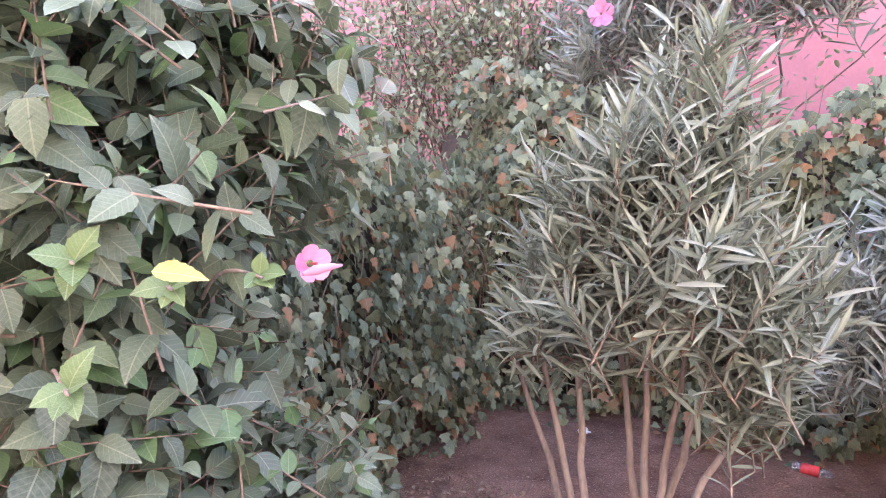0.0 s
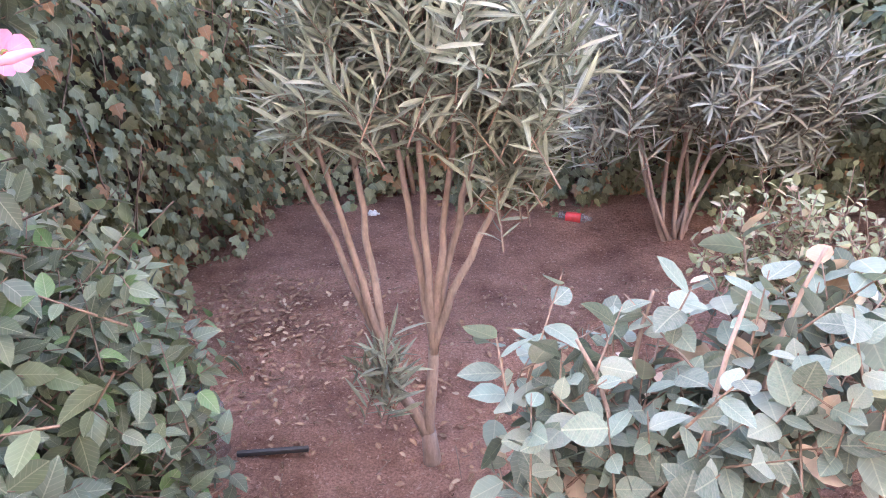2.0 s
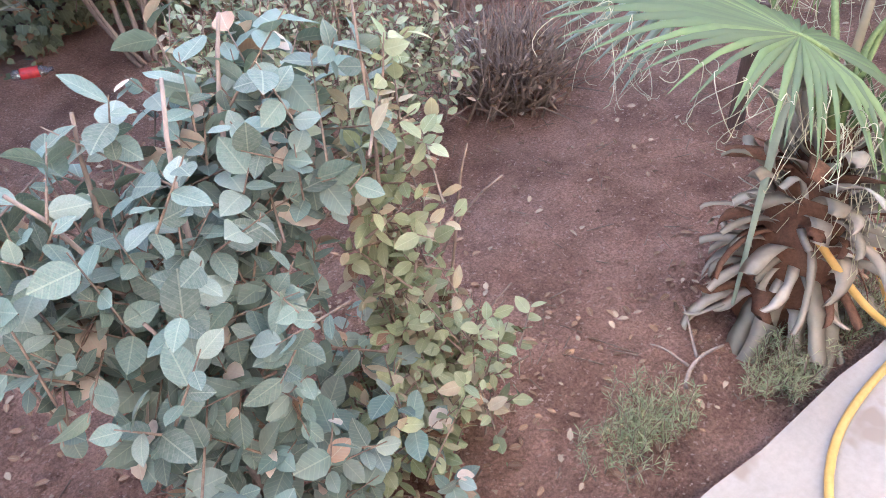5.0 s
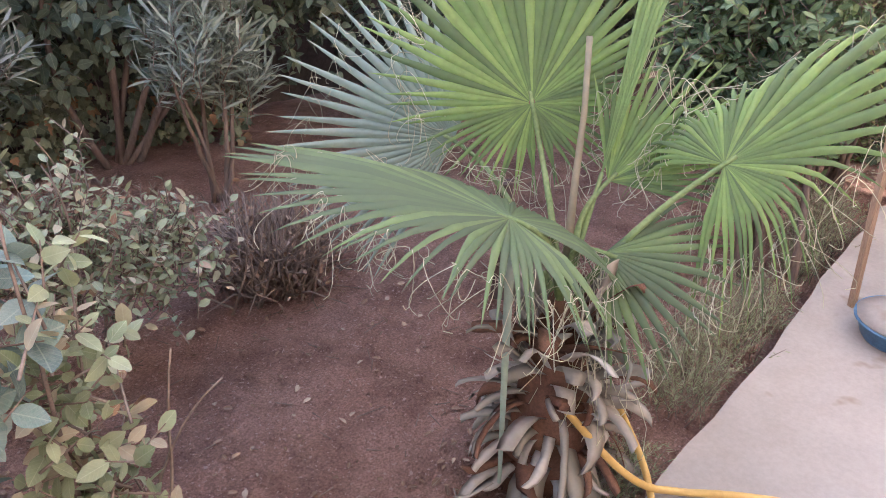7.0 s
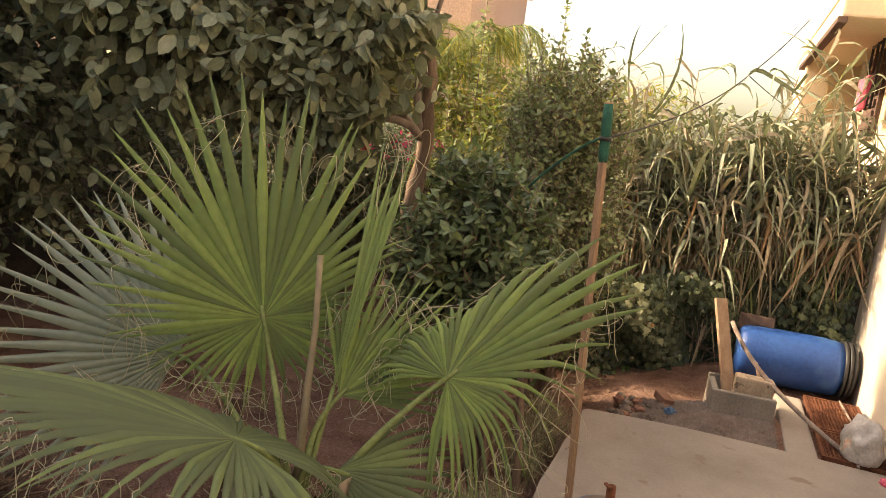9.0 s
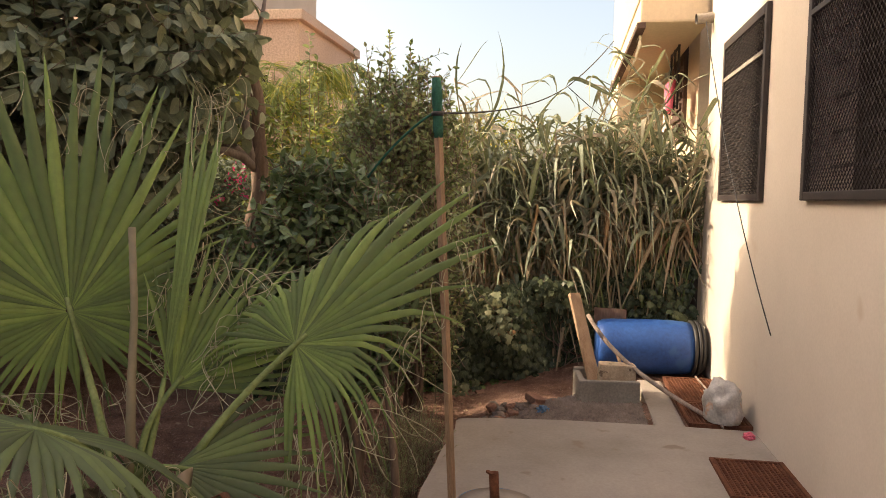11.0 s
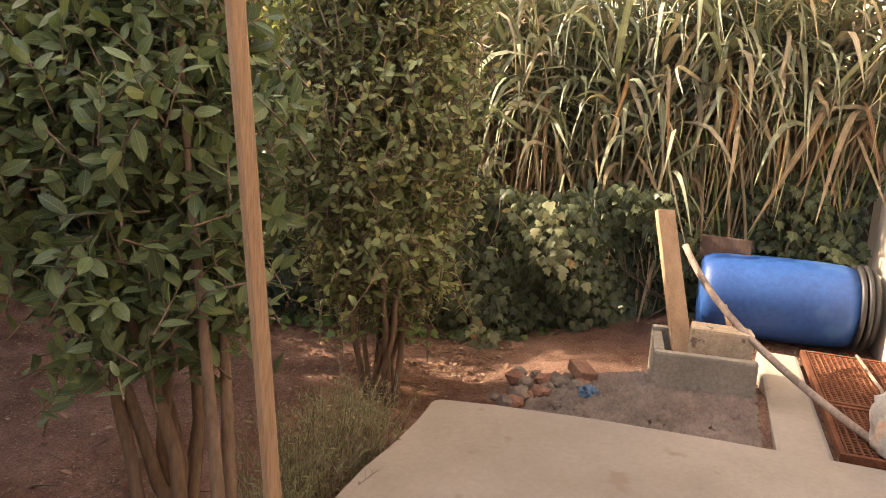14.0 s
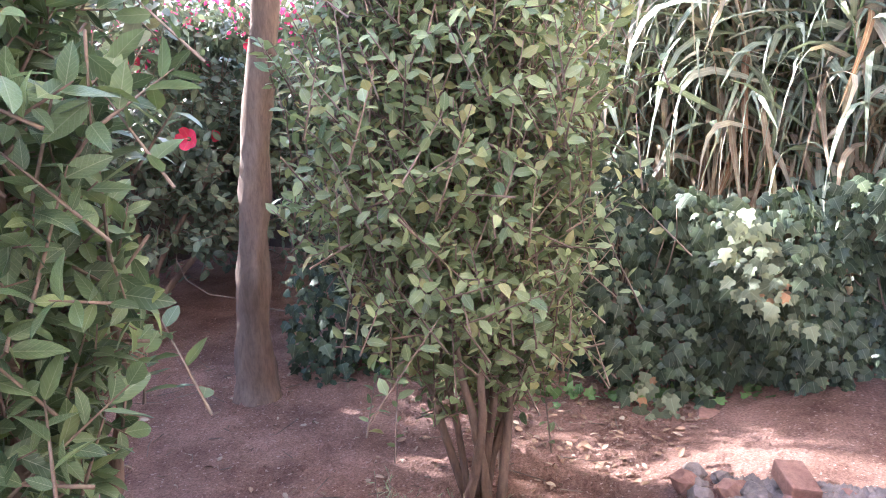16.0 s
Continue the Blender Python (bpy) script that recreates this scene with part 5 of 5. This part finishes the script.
def drum():
    R, L = 0.235, 0.90
    root = thing("plastic_drum", (9.46, -1.38, -0.03), "big blue plastic drum lying beside the wall with black lid", "drum")
    m = Matrix.Translation((9.43, -0.925, R - 0.035)) @ pose(0, 0, 0, 90, 0, 4)
    body = [(0.12, 0.0), (0.19, 0.0), (R - 0.025, 0.012), (R - 0.006, 0.05), (R, 0.12), (R + 0.004, 0.3), (R + 0.006, 0.45), (R + 0.003, 0.62), (R - 0.004, 0.74), (R - 0.016, 0.80)]
    v, t = lathe(body, 40)
    part("body", mesh_np("body", place(v, m), t), BLUE, root)
    for z in (0.80, 0.835):
        v, t = lathe([(R - 0.03, z), (R + 0.006, z + 0.002), (R + 0.006, z + 0.024), (R - 0.03, z + 0.028)], 40)
        part("lid_ring", mesh_np("lid_ring", place(v, m), t), BLACK, root)
    v, t = lathe([(0.02, 0.863), (R - 0.02, 0.863), (R - 0.005, 0.875), (R - 0.02, 0.90), (0.03, 0.905)], 40)
    part("lid", mesh_np("lid", place(v, m), t), BLACK, root, "black screw lid")


drum()


def cement_block():
    root = thing("cement_trough", (8.5, -1.02, -0.10), "rough open cement box with a broken corner", "trough")
    m = Matrix.Translation((8.31, -0.755, -0.15)) @ Matrix.Rotation(radians(-84), 4, "Z")
    w, d, h = 0.45, 0.40, 0.29
    part("front", boxm((0, 0, 0), (w, 0.05, h), 0.012, m, 0.005), CEMENT, root)
    part("back", boxm((0, d - 0.05, 0), (w, d, h + 0.02), 0.012, m, 0.005), CEMENT, root)
    part("side", boxm((0, 0.052, 0), (0.05, d - 0.052, h), 0.012, m, 0.005), CEMENT, root)
    part("side", boxm((w - 0.05, 0.052, 0), (w, d - 0.052, h - 0.05), 0.012, m, 0.005), CEMENT, root)
    part("fill", boxm((0.052, 0.052, 0.0), (w - 0.052, d - 0.052, h - 0.12), 0.0, m), SOIL, root)
    whole("pale_stone_block", boxm((0.16, 0.10, h - 0.119), (0.44, 0.22, h + 0.10), 0.015, m, 0.012), SANDSTONE, "pitted pale stone block standing in the trough", "stone")


cement_block()


def bar(name, a, b, w, d, mat, label, category, rough=0.002, bevel=0.005):
    a, b = Vector(a), Vector(b)
    m = Matrix.Translation(a) @ (b - a).to_track_quat("Z", "X").to_matrix().to_4x4()
    return whole(name, boxm((-w / 2, -d / 2, 0), (w / 2, d / 2, (b - a).length), bevel, m, rough), mat, label, category)


bar("plank", (8.50, -0.895, 0.0), (8.85, -0.705, 0.72), 0.035, 0.095, WOOD, "raw timber plank leaning up out of the cement box", "plank")
whole("wooden_stick", mesh_np("wooden_stick", *tube_np(bezier((8.92, -0.825, 0.54), (8.72, -0.95, 0.34), (8.45, -1.15, 0.175), (7.94, -1.60, 0.03), 12), 0.017, 8)), BARK_PALE, "long grey wooden stick laid across the cement box", "stick")
whole("wooden_stick", mesh_np("wooden_stick", *tube_np([(8.63, -1.10, 0.10), (8.68, -1.07, 0.22), (8.72, -1.04, 0.30)], 0.014, 8)), WOOD, "short broken wooden stick in the trough", "stick")
bar("short_board", (9.50, -0.90, 0.455), (9.46, -1.18, 0.452), 0.14, 0.018, POST, "weathered board lying on the blue drum", "plank")
whole("thin_stick", mesh_np("thin_stick", *tube_np([(9.10, -1.72, 0.035), (8.6, -1.74, 0.03), (7.75, -1.66, 0.018)], 0.009, 6)), BARK_PALE, "thin pale stick lying on the drain grates", "stick")


def grate(x0, x1, y0, y1, z=0.004):
    g = thing("drain_grate", ((x0 + x1) / 2, (y0 + y1) / 2, z), "rusty brown woven iron drain grate", "grate", "drain grates")
    f = 0.022
    for lo, hi in (((x0, y0, z - 0.02), (x1, y0 + f, z + 0.012)), ((x0, y1 - f, z - 0.02), (x1, y1, z + 0.012)),
                   ((x0, y0 + f, z - 0.02), (x0 + f, y1 - f, z + 0.012)), ((x1 - f, y0 + f, z - 0.02), (x1, y1 - f, z + 0.012))):
        part("frame_bar", boxm(lo, hi, 0.003), RUST, g)
    pcs = []
    for x in np.arange(x0 + f + 0.012, x1 - f, 0.026):
        pcs.append(tube_np([(x, y0 + f, z), (x, y1 - f, z)], 0.0055, 4, False))
    for y in np.arange(y0 + f + 0.012, y1 - f, 0.026):
        pcs.append(tube_np([(x0 + f, y, z + 0.004), (x1 - f, y, z + 0.004)], 0.0055, 4, False))
    part("woven_mesh", mesh_np("woven_mesh", *join_np(pcs)), RUST, g, kind="stuff")


grate(7.82, 8.36, -1.866, -1.462)
grate(8.38, 9.14, -1.866, -1.462)
grate(6.60, 7.17, -1.866, -1.465)


def basin():
    root = thing("plastic_basin", (6.03, -0.345, 0.0), "blue plastic basin filled with set cement and a rusty pipe", "basin")
    m = Matrix.Translation((6.03, -0.345, 0.002)) @ pose(0, 0, 0, 2, -3, 0)
    v, t = lathe([(0.10, 0.0), (0.135, 0.0), (0.150, 0.02), (0.175, 0.085), (0.192, 0.095), (0.192, 0.103), (0.172, 0.100), (0.165, 0.085), (0.02, 0.08)], 32)
    part("bowl", mesh_np("bowl", place(v, m), t), BASIN, root)
    v, t = lathe([(0.02, 0.07), (0.164, 0.082), (0.186, 0.106), (0.10, 0.120), (0.02, 0.122)], 24)
    v = v + np.random.default_rng(3).normal(size=v.shape) * 0.002
    part("cement", mesh_np("cement", place(v, m), t), CONCRETE, root)
    v, t = lathe([(0.022, 0.09), (0.022, 0.25), (0.018, 0.252), (0.016, 0.2)], 14)
    part("pipe", mesh_np("pipe", place(v, m @ pose(0.0, 0.0, 0, -6, 8, 0)), t), RUST, root, "rusty cut iron pipe")
    part("tag", boxm((-0.03, -0.008, 0.247), (0.03, 0.008, 0.258), 0.002, m @ pose(0, 0, 0, -6, 8, 30)), RUST, root)


basin()

hose_pts = np.concatenate([bezier((4.30, 0.33, 0.36), (4.36, 0.20, 0.20), (4.42, 0.10, 0.04), (4.52, 0.02, 0.02), 12), bezier((4.56, -0.04, 0.018), (4.64, -0.14, 0.018), (4.74, -0.28, 0.018), (4.84, -0.56, 0.018), 10)])
whole("garden_hose", mesh_np("garden_hose", *tube_np(hose_pts, 0.0125, 10)), HOSE, "yellow garden hose running from the palm onto the path", "hose")
hose2 = np.concatenate([bezier((4.68, 0.36, 0.22), (4.66, 0.26, 0.10), (4.62, 0.14, 0.0), (4.50, 0.07, 0.018), 10), bezier((4.40, 0.0, 0.018), (4.2, -0.02, 0.018), (3.95, -0.02, 0.018), (3.75, -0.20, 0.018), 12)])
whole("garden_hose", mesh_np("garden_hose", *tube_np(hose2, 0.0125, 10)), HOSE, "yellow garden hose looped back along the path edge", "hose")


def fence_post():
    z = soil_z(5.4, 1.33)
    whole("wooden_post", boxm((-0.045, -0.035, -0.05), (0.045, 0.035, 0.62), 0.006, Matrix.Translation((5.40, 1.34, z)) @ pose(0, 0, 0, 0, 2, 25), 0.004), POST, "short dark wooden post set in the soil", "post")


fence_post()


def rosemary(x, y, r, h, seed):
    rng = np.random.default_rng(seed)
    z = soil_z(x, y)
    root = thing("rosemary_bush", (x, y, z), "low wispy grey-green rosemary along the path edge", "herb", "rosemary along the path")
    n = int(150 * r / 0.2)
    a = np.column_stack([x + rng.normal(size=n) * r * 0.55, y + rng.normal(size=n) * r * 0.3, np.full(n, z)])
    d = unit(np.column_stack([rng.normal(size=(n, 2)) * 0.35, np.ones(n)]))
    L = h * (0.5 + 0.6 * rng.random(n))
    b = a + d * L[:, None]
    part("stalk_mass", mesh_np("stalk_mass", *sticks(a, b, 0.003, 0.0012)), TWIG, root, kind="stuff")
    P, W = [], []
    k = 22
    for j in range(k):
        f = 0.2 + 0.8 * (j + rng.random(n)) / k
        P.append(a + d * (L * f)[:, None])
        W.append(unit(d * 0.8 + rng.normal(size=(n, 3)) * 0.8))
    P, W = np.concatenate(P), np.concatenate(W)
    part("needle_mass", mesh_np("needle_mass", *scatter(P, W, rng.normal(size=P.shape), 0.024 + 0.018 * rng.random(len(P)), NEEDLE, rng)), ROSEMARY, root, kind="stuff")


for k, (x, y, r, h) in enumerate([(5.25, 0.28, 0.24, 0.26), (5.65, 0.30, 0.26, 0.32), (6.0, 0.26, 0.2, 0.28), (4.55, 0.20, 0.14, 0.2), (4.15, 0.20, 0.15, 0.16), (3.65, 0.33, 0.16, 0.14), (7.08, 0.29, 0.24, 0.38), (7.36, 0.30, 0.22, 0.34), (6.8, 0.25, 0.15, 0.22)]):
    rosemary(x, y, r, h, 100 + k)


def stone_mesh(r, seed, flat=0.7):
    bm = bmesh.new()
    bmesh.ops.create_icosphere(bm, subdivisions=2, radius=r)
    for v in bm.verts:
        n = noise.noise(v.co * (1.6 / r) + Vector((seed * 3.1, 0, 0)))
        v.co *= 1 + 0.45 * n
        v.co.z *= flat
    return bm


rngs = np.random.default_rng(9)
for k in range(26):
    x, y = 8.02 + 0.46 * rngs.random(), -0.62 + 0.56 * rngs.random()
    r = 0.022 + 0.030 * rngs.random()
    bm = stone_mesh(r, k)
    bmesh.ops.transform(bm, matrix=Matrix.Translation((x, y, soil_z(x, y) + 0.085 + r * 0.35 + 0.05 * min(1, max(0, (-0.2 - y) / 0.3)))) @ pose(0, 0, 0, 0, 0, 360 * rngs.random()), verts=bm.verts)
    whole("rubble_stone", bm, (STONE, BRICK, STONE)[k % 3], "lump of broken brick and mortar on the soil", "stone", "rubble past the slab")
whole("brick", boxm((-0.075, -0.045, -0.028), (0.075, 0.045, 0.028), 0.008, Matrix.Translation((8.40, -0.43, -0.045)) @ pose(0, 0, 0, 6, -8, 35), 0.005), BRICK, "chipped red brick lying on rubble", "brick")
whole("brick", boxm((-0.11, -0.05, -0.03), (0.11, 0.05, 0.03), 0.008, Matrix.Translation((9.13, 0.0, -0.235)) @ pose(0, 0, 0, 3, 4, -70), 0.005), BRICK, "old brick sunk at the foot of the ivy", "brick")


def crumpled(name, r, at, mat, label, category, seed, squash=(1, 1, 1), amount=0.5):
    bm = bmesh.new()
    bmesh.ops.create_icosphere(bm, subdivisions=4, radius=r)
    for v in bm.verts:
        q = v.co * (2.2 / r) + Vector((seed, 0, 0))
        v.co *= 1 + amount * (noise.noise(q) * 0.6 + abs(noise.noise(q * 2.3)) * 0.5 - 0.2)
        v.co = Vector((v.co.x * squash[0], v.co.y * squash[1], max(v.co.z * squash[2], -r * squash[2] * 0.55)))
        v.co += Vector(at) + Vector((0, 0, r * squash[2] * 0.55))
    return whole(name, bm, mat, label, category, smooth=True)


crumpled("plastic_bag", 0.158, (7.92, -1.69, 0.02), BAG, "crumpled white plastic sack with orange print against the wall", "bag", 4, (1.0, 0.80, 1.15), 0.42)
crumpled("blue_wrapper", 0.042, (8.17, -0.50, -0.085), BASIN, "crushed blue plastic wrapper on the rubble", "litter", 7, (1.2, 1, 0.9), 0.9)
crumpled("white_scrap", 0.035, (1.29, 4.31, soil_z(1, 4) + 0.04), WHITE, "crumpled white paper scrap on the soil", "litter", 8, (1.2, 1, 0.8), 0.8)
crumpled("pink_rag", 0.035, (7.62, -1.79, 0.0), CLOTH_PINK, "small crumpled pink rag by the wall foot", "litter", 9, (1.3, 1, 0.7), 0.8)


def bottle(at, r, h, turn, label, tint):
    m = Matrix.Translation(at) @ turn
    root = thing("plastic_bottle", at, label, "bottle")
    v, t = lathe([(r * 0.7, 0), (r, 0.012), (r, h * 0.2), (r * 0.93, h * 0.24), (r, h * 0.28), (r, h * 0.45), (r * 0.93, h * 0.49), (r, h * 0.53), (r, h * 0.72), (r * 0.3, h * 0.9), (r * 0.28, h)], 24)
    part("body", mesh_np("body", place(v, m), t), CLEAR, root)
    v, t = lathe([(r * 0.32, h), (r * 0.33, h + 0.001), (r * 0.33, h + 0.018), (r * 0.3, h + 0.02)], 16)
    part("cap", mesh_np("cap", place(v, m), t), tint, root, "screw cap")


bottle((1.06, 1.84, soil_z(1.06, 1.84) + 0.01), 0.075, 0.30, pose(0, 0, 0), "large clear plastic water bottle standing under the shrub", BASIN)
bottle((8.95, 1.90, soil_z(8.9, 1.8) + 0.055), 0.05, 0.22, pose(0, 0, 0, 90, 0, 150), "pale blue plastic bottle lying on the soil", BASIN)


def can():
    at = (2.68, 4.24, soil_z(2.7, 4.2) + 0.075)
    root = thing("drink_bottle", at, "small empty drink bottle with a red band lying on the soil", "bottle")
    m = Matrix.Translation(at) @ pose(0, 0, 0, 90, 0, 75)
    v, t = lathe([(0.025, -0.10), (0.033, -0.09), (0.033, -0.05)], 20)
    part("base", mesh_np("base", place(v, m), t), CLEAR, root)
    v, t = lathe([(0.033, -0.05), (0.035, -0.045), (0.035, 0.05), (0.033, 0.055)], 20)
    part("band", mesh_np("band", place(v, m), t), CANRED, root, "red printed band")
    for k in range(3):
        part("print_bar", boxm((0.012 - 0.010 * k, -0.037, -0.03), (0.018 - 0.010 * k, -0.0345, 0.035), 0, m), WHITE, root)
    v, t = lathe([(0.033, 0.055), (0.033, 0.07), (0.013, 0.11), (0.012, 0.13)], 20)
    part("neck", mesh_np("neck", place(v, m), t), CLEAR, root)


can()
bar("black_tube", (1.17, 1.82, soil_z(1.2, 1.8) + 0.022), (1.46, 1.86, soil_z(1.4, 1.8) + 0.03), 0.022, 0.022, BLACK, "short black plastic tube on the soil", "tube", 0.0, 0.007)


def flower(name, at, facing, r, mat, label, petals=5, seed=1):
    rng = np.random.default_rng(seed)
    root = thing(name, at, label, "flower")
    f = unit(np.array(facing, float))
    x = unit(np.cross(f, [0.2, 0.1, 1.0]))
    y = np.cross(f, x)
    for k in range(petals):
        a = k * 2 * math.pi / petals
        w = x * math.cos(a) + y * math.sin(a) + f * 0.35
        part("petal", mesh_np("petal", *scatter(np.array([at]), np.array([w]), np.array([f]), np.array([r]), PETALS, rng)), mat, root)
    tip = np.array(at) + f * r * 0.9
    part("stamen", mesh_np("stamen", *tube_np([at, (np.array(at) + tip) / 2, tip], [0.003, 0.0025, 0.003], 6)), REDPETAL, root, "red stamen")
    part("calyx", mesh_np("calyx", *tube_np([np.array(at) - f * 0.02, np.array(at) + f * 0.004], [0.003, 0.008], 7)), PETIOLE, root)


flower("hibiscus_flower", (1.435, 0.721, 1.69), (0.75, -0.55, 0.15), 0.045, PETAL, "open pink hibiscus flower on the bush", 5, 1)
flower("oleander_flower", (1.28, 4.35, 2.72), (0.2, -1, -0.1), 0.10, PETAL, "pink oleander blossom high on the shrub", 5, 2)
flower("pink_flower", (2.95, 4.2, 1.93), (0.1, -1, 0.1), 0.08, PETAL, "small pink flower on the ivy wall", 5, 3)
for k, (p, f) in enumerate([((9.25, 3.2, 1.84), (-1, -0.4, 0)), ((8.6, 3.3, 1.45), (-1, -0.6, 0.1)), ((8.9, 2.6, 1.5), (-1, -0.5, 0)), ((7.55, 1.25, 1.05), (-1, -0.6, 0.1)), ((8.9, 3.0, 1.0), (-1, -0.4, 0)), ((8.1, 3.4, 1.9), (-1, -0.6, 0.1))]):
    flower("red_flower", p, f, 0.045, REDPETAL, "red hibiscus flower in the hedge", 5, 10 + k)
yl = thing("yellow_hibiscus_leaf", (1.439, 0.366, 1.73), "single yellow leaf on the hibiscus bush", "leaf")
rr = np.random.default_rng(1)
part("blade", mesh_np("blade", *scatter(np.array([(1.40, 0.34, 1.735)]), np.array([(0.55, 0.35, -0.05)]), np.array([(0.3, -0.5, 0.9)]), np.array([0.085]), BROAD_F[:1], rr, 0.85)), YELLOWLEAF, yl)


def bracts():
    rng = np.random.default_rng(91)
    root = thing("bougainvillea", (9.9, 3.3, -0.2), "bougainvillea with magenta bracts over the hedge", "bush")
    blobs = [(9.0, 2.35, 1.62, 0.3, 0.40, 0.18), (9.05, 2.95, 1.66, 0.3, 0.45, 0.18), (8.9, 3.6, 1.62, 0.3, 0.4, 0.2)]
    p, o = in_blobs(blobs, 330, rng, 0.4)
    P, W, U, tw = sprays(p, o, rng, 6, 0.2)
    part("foliage", mesh_np("foliage", *scatter(P, W, U, np.full(len(P), 0.06), PLAIN, rng)), HEDGE, root, kind="stuff")
    c, o = in_blobs(blobs, 22, rng, 0.8)
    q = np.repeat(c, 26, 0) + rng.normal(size=(22 * 26, 3)) * 0.055
    part("bract_mass", mesh_np("bract_mass", *scatter(q, rng.normal(size=q.shape), rng.normal(size=q.shape), np.full(len(q), 0.035), PLAIN, rng)), MAGENTA, root, "magenta papery bracts", kind="stuff")
    stems(root, (9.9, 3.3, -0.22), [(9.7, 2.8, 1.8), (9.8, 3.6, 1.9), (9.6, 4.2, 1.8)], 0.02, BARK, rng)


bracts()


def litter():
    rng = np.random.default_rng(95)
    def rest(x, y, lift=0.008):
        return np.column_stack([x, y, [soil_z(a, b) + lift + 0.022 * noise.noise(Vector((a, b, 0)) * 1.3) + 0.014 * noise.noise(Vector((a, b, 0)) * 4.1) for a, b in zip(x, y)]])
    n = 6000
    x = np.concatenate([0.5 + 0.5 * np.abs(rng.normal(size=1500)), 0.7 + 3.5 * rng.random(900), 8.4 + 0.8 * rng.random(450), 0.8 + 8.0 * rng.random(1400), 1.0 + 2.2 * rng.random(1000), 3.0 + 5.5 * rng.random(750)])
    y = np.concatenate([2.0 + 2.3 * rng.random(1500), 4.35 - 0.35 * np.abs(rng.normal(size=900)), -0.3 + 1.6 * rng.random(450), 0.25 + 3.7 * rng.random(1400), 0.9 + 3.2 * rng.random(1000), 0.2 + 0.7 * rng.random(750)])
    w = np.column_stack([rng.normal(size=(n, 2)), rng.normal(size=n) * 0.15])
    u = np.column_stack([rng.normal(size=(n, 2)) * 0.3, np.ones(n)])
    whole("leaf_litter", mesh_np("leaf_litter", *scatter(rest(x, y, 0.012), w, u, 0.018 + 0.030 * rng.random(n), PLAIN, rng)), LITTER, "scattered dry brown fallen leaves on the soil", "leaf litter", kind="stuff")
    m = 26000
    x, y = 0.8 + 8.6 * rng.random(m), 0.12 + 4.0 * rng.random(m) ** 1.2
    p = rest(x, y, 0.0)
    V, T = [], []
    oc = np.array([(1, 0, 0), (0, 1, 0), (-1, 0, 0), (0, -1, 0), (0, 0, 1)], float)
    ot = np.array([(0, 1, 4), (1, 2, 4), (2, 3, 4), (3, 0, 4)])
    s = 0.004 + 0.020 * rng.random(m) ** 4
    V = p[:, None] + oc[None] * s[:, None, None] * (0.7 + 0.6 * rng.random((m, 5, 1)))
    T = ot[None] + (np.arange(m) * 5)[:, None, None]
    whole("pebbles", mesh_np("pebbles", V.reshape(-1, 3), T.reshape(-1, 3), False), SOIL, "small clods and pebbles strewn on the soil", "pebbles", kind="stuff")
    g = 4600
    x, y = 7.80 + 0.70 * rng.random(g), -1.20 + 0.98 * rng.random(g)
    s = 0.007 + 0.018 * rng.random(g) ** 2
    p = np.column_stack([x, y, [soil_z(a, b) + 0.015 + 0.10 * min(1, max(0, (0.1 - b) / 0.5)) + 0.075 * min(1, max(0, (-0.35 - b) / 0.4)) for a, b in zip(x, y)]])
    V = p[:, None] + oc[None] * s[:, None, None] * (0.6 + 0.8 * rng.random((g, 5, 1)))
    T = ot[None] + (np.arange(g) * 5)[:, None, None]
    whole("gravel_heap", mesh_np("gravel_heap", V.reshape(-1, 3), T.reshape(-1, 3), False), STONE, "grey gravel and mortar crumbs past the slab", "gravel", kind="stuff")
    n = 700
    a = rest(0.8 + 8.0 * rng.random(n), 0.2 + 3.6 * rng.random(n), 0.008)
    b = a + np.column_stack([rng.normal(size=(n, 2)) * 0.06, np.zeros(n)])
    whole("fallen_twigs", mesh_np("fallen_twigs", *sticks(a, b, 0.003, 0.002)), TWIG, "thin fallen twigs on the soil", "twigs", kind="stuff")
    n = 260
    y = -0.6 + 2.6 * rng.random(n)
    x = np.interp(y, [-0.63, 0.13, 0.64, 1.84], [9.62, 9.30, 8.98, 8.82]) + 0.07 * rng.normal(size=n)
    p = rest(x, y, 0.02)
    whole("ground_weeds", mesh_np("ground_weeds", *scatter(p, np.column_stack([rng.normal(size=(n, 2)), 0.5 + rng.random(n)]), rng.normal(size=(n, 3)) + (0, 0, 2), 0.04 + 0.03 * rng.random(n), IVYLEAF, rng)), WEED, "fresh green weeds at the foot of the ivy", "weeds", kind="stuff")


litter()


def dead_branch():
    root = thing("fallen_branch", (4.02, 0.42, -0.11), "forked pale dead branch on the soil", "branch")
    tube("limb", bezier((3.88, 0.36, -0.10), (3.95, 0.42, -0.085), (4.02, 0.42, -0.08), (4.12, 0.40, -0.09), 8), np.linspace(0.008, 0.005, 8), BARK_PALE, root)
    tube("fork", bezier((4.0, 0.42, -0.085), (4.04, 0.48, -0.07), (4.08, 0.52, -0.06), (4.14, 0.60, -0.07), 7), np.linspace(0.006, 0.003, 7), BARK_PALE, root)
    tube("fork", bezier((3.95, 0.41, -0.085), (3.93, 0.46, -0.07), (3.94, 0.5, -0.06), (3.92, 0.55, -0.08), 7), np.linspace(0.006, 0.003, 7), BARK_PALE, root)


dead_branch()
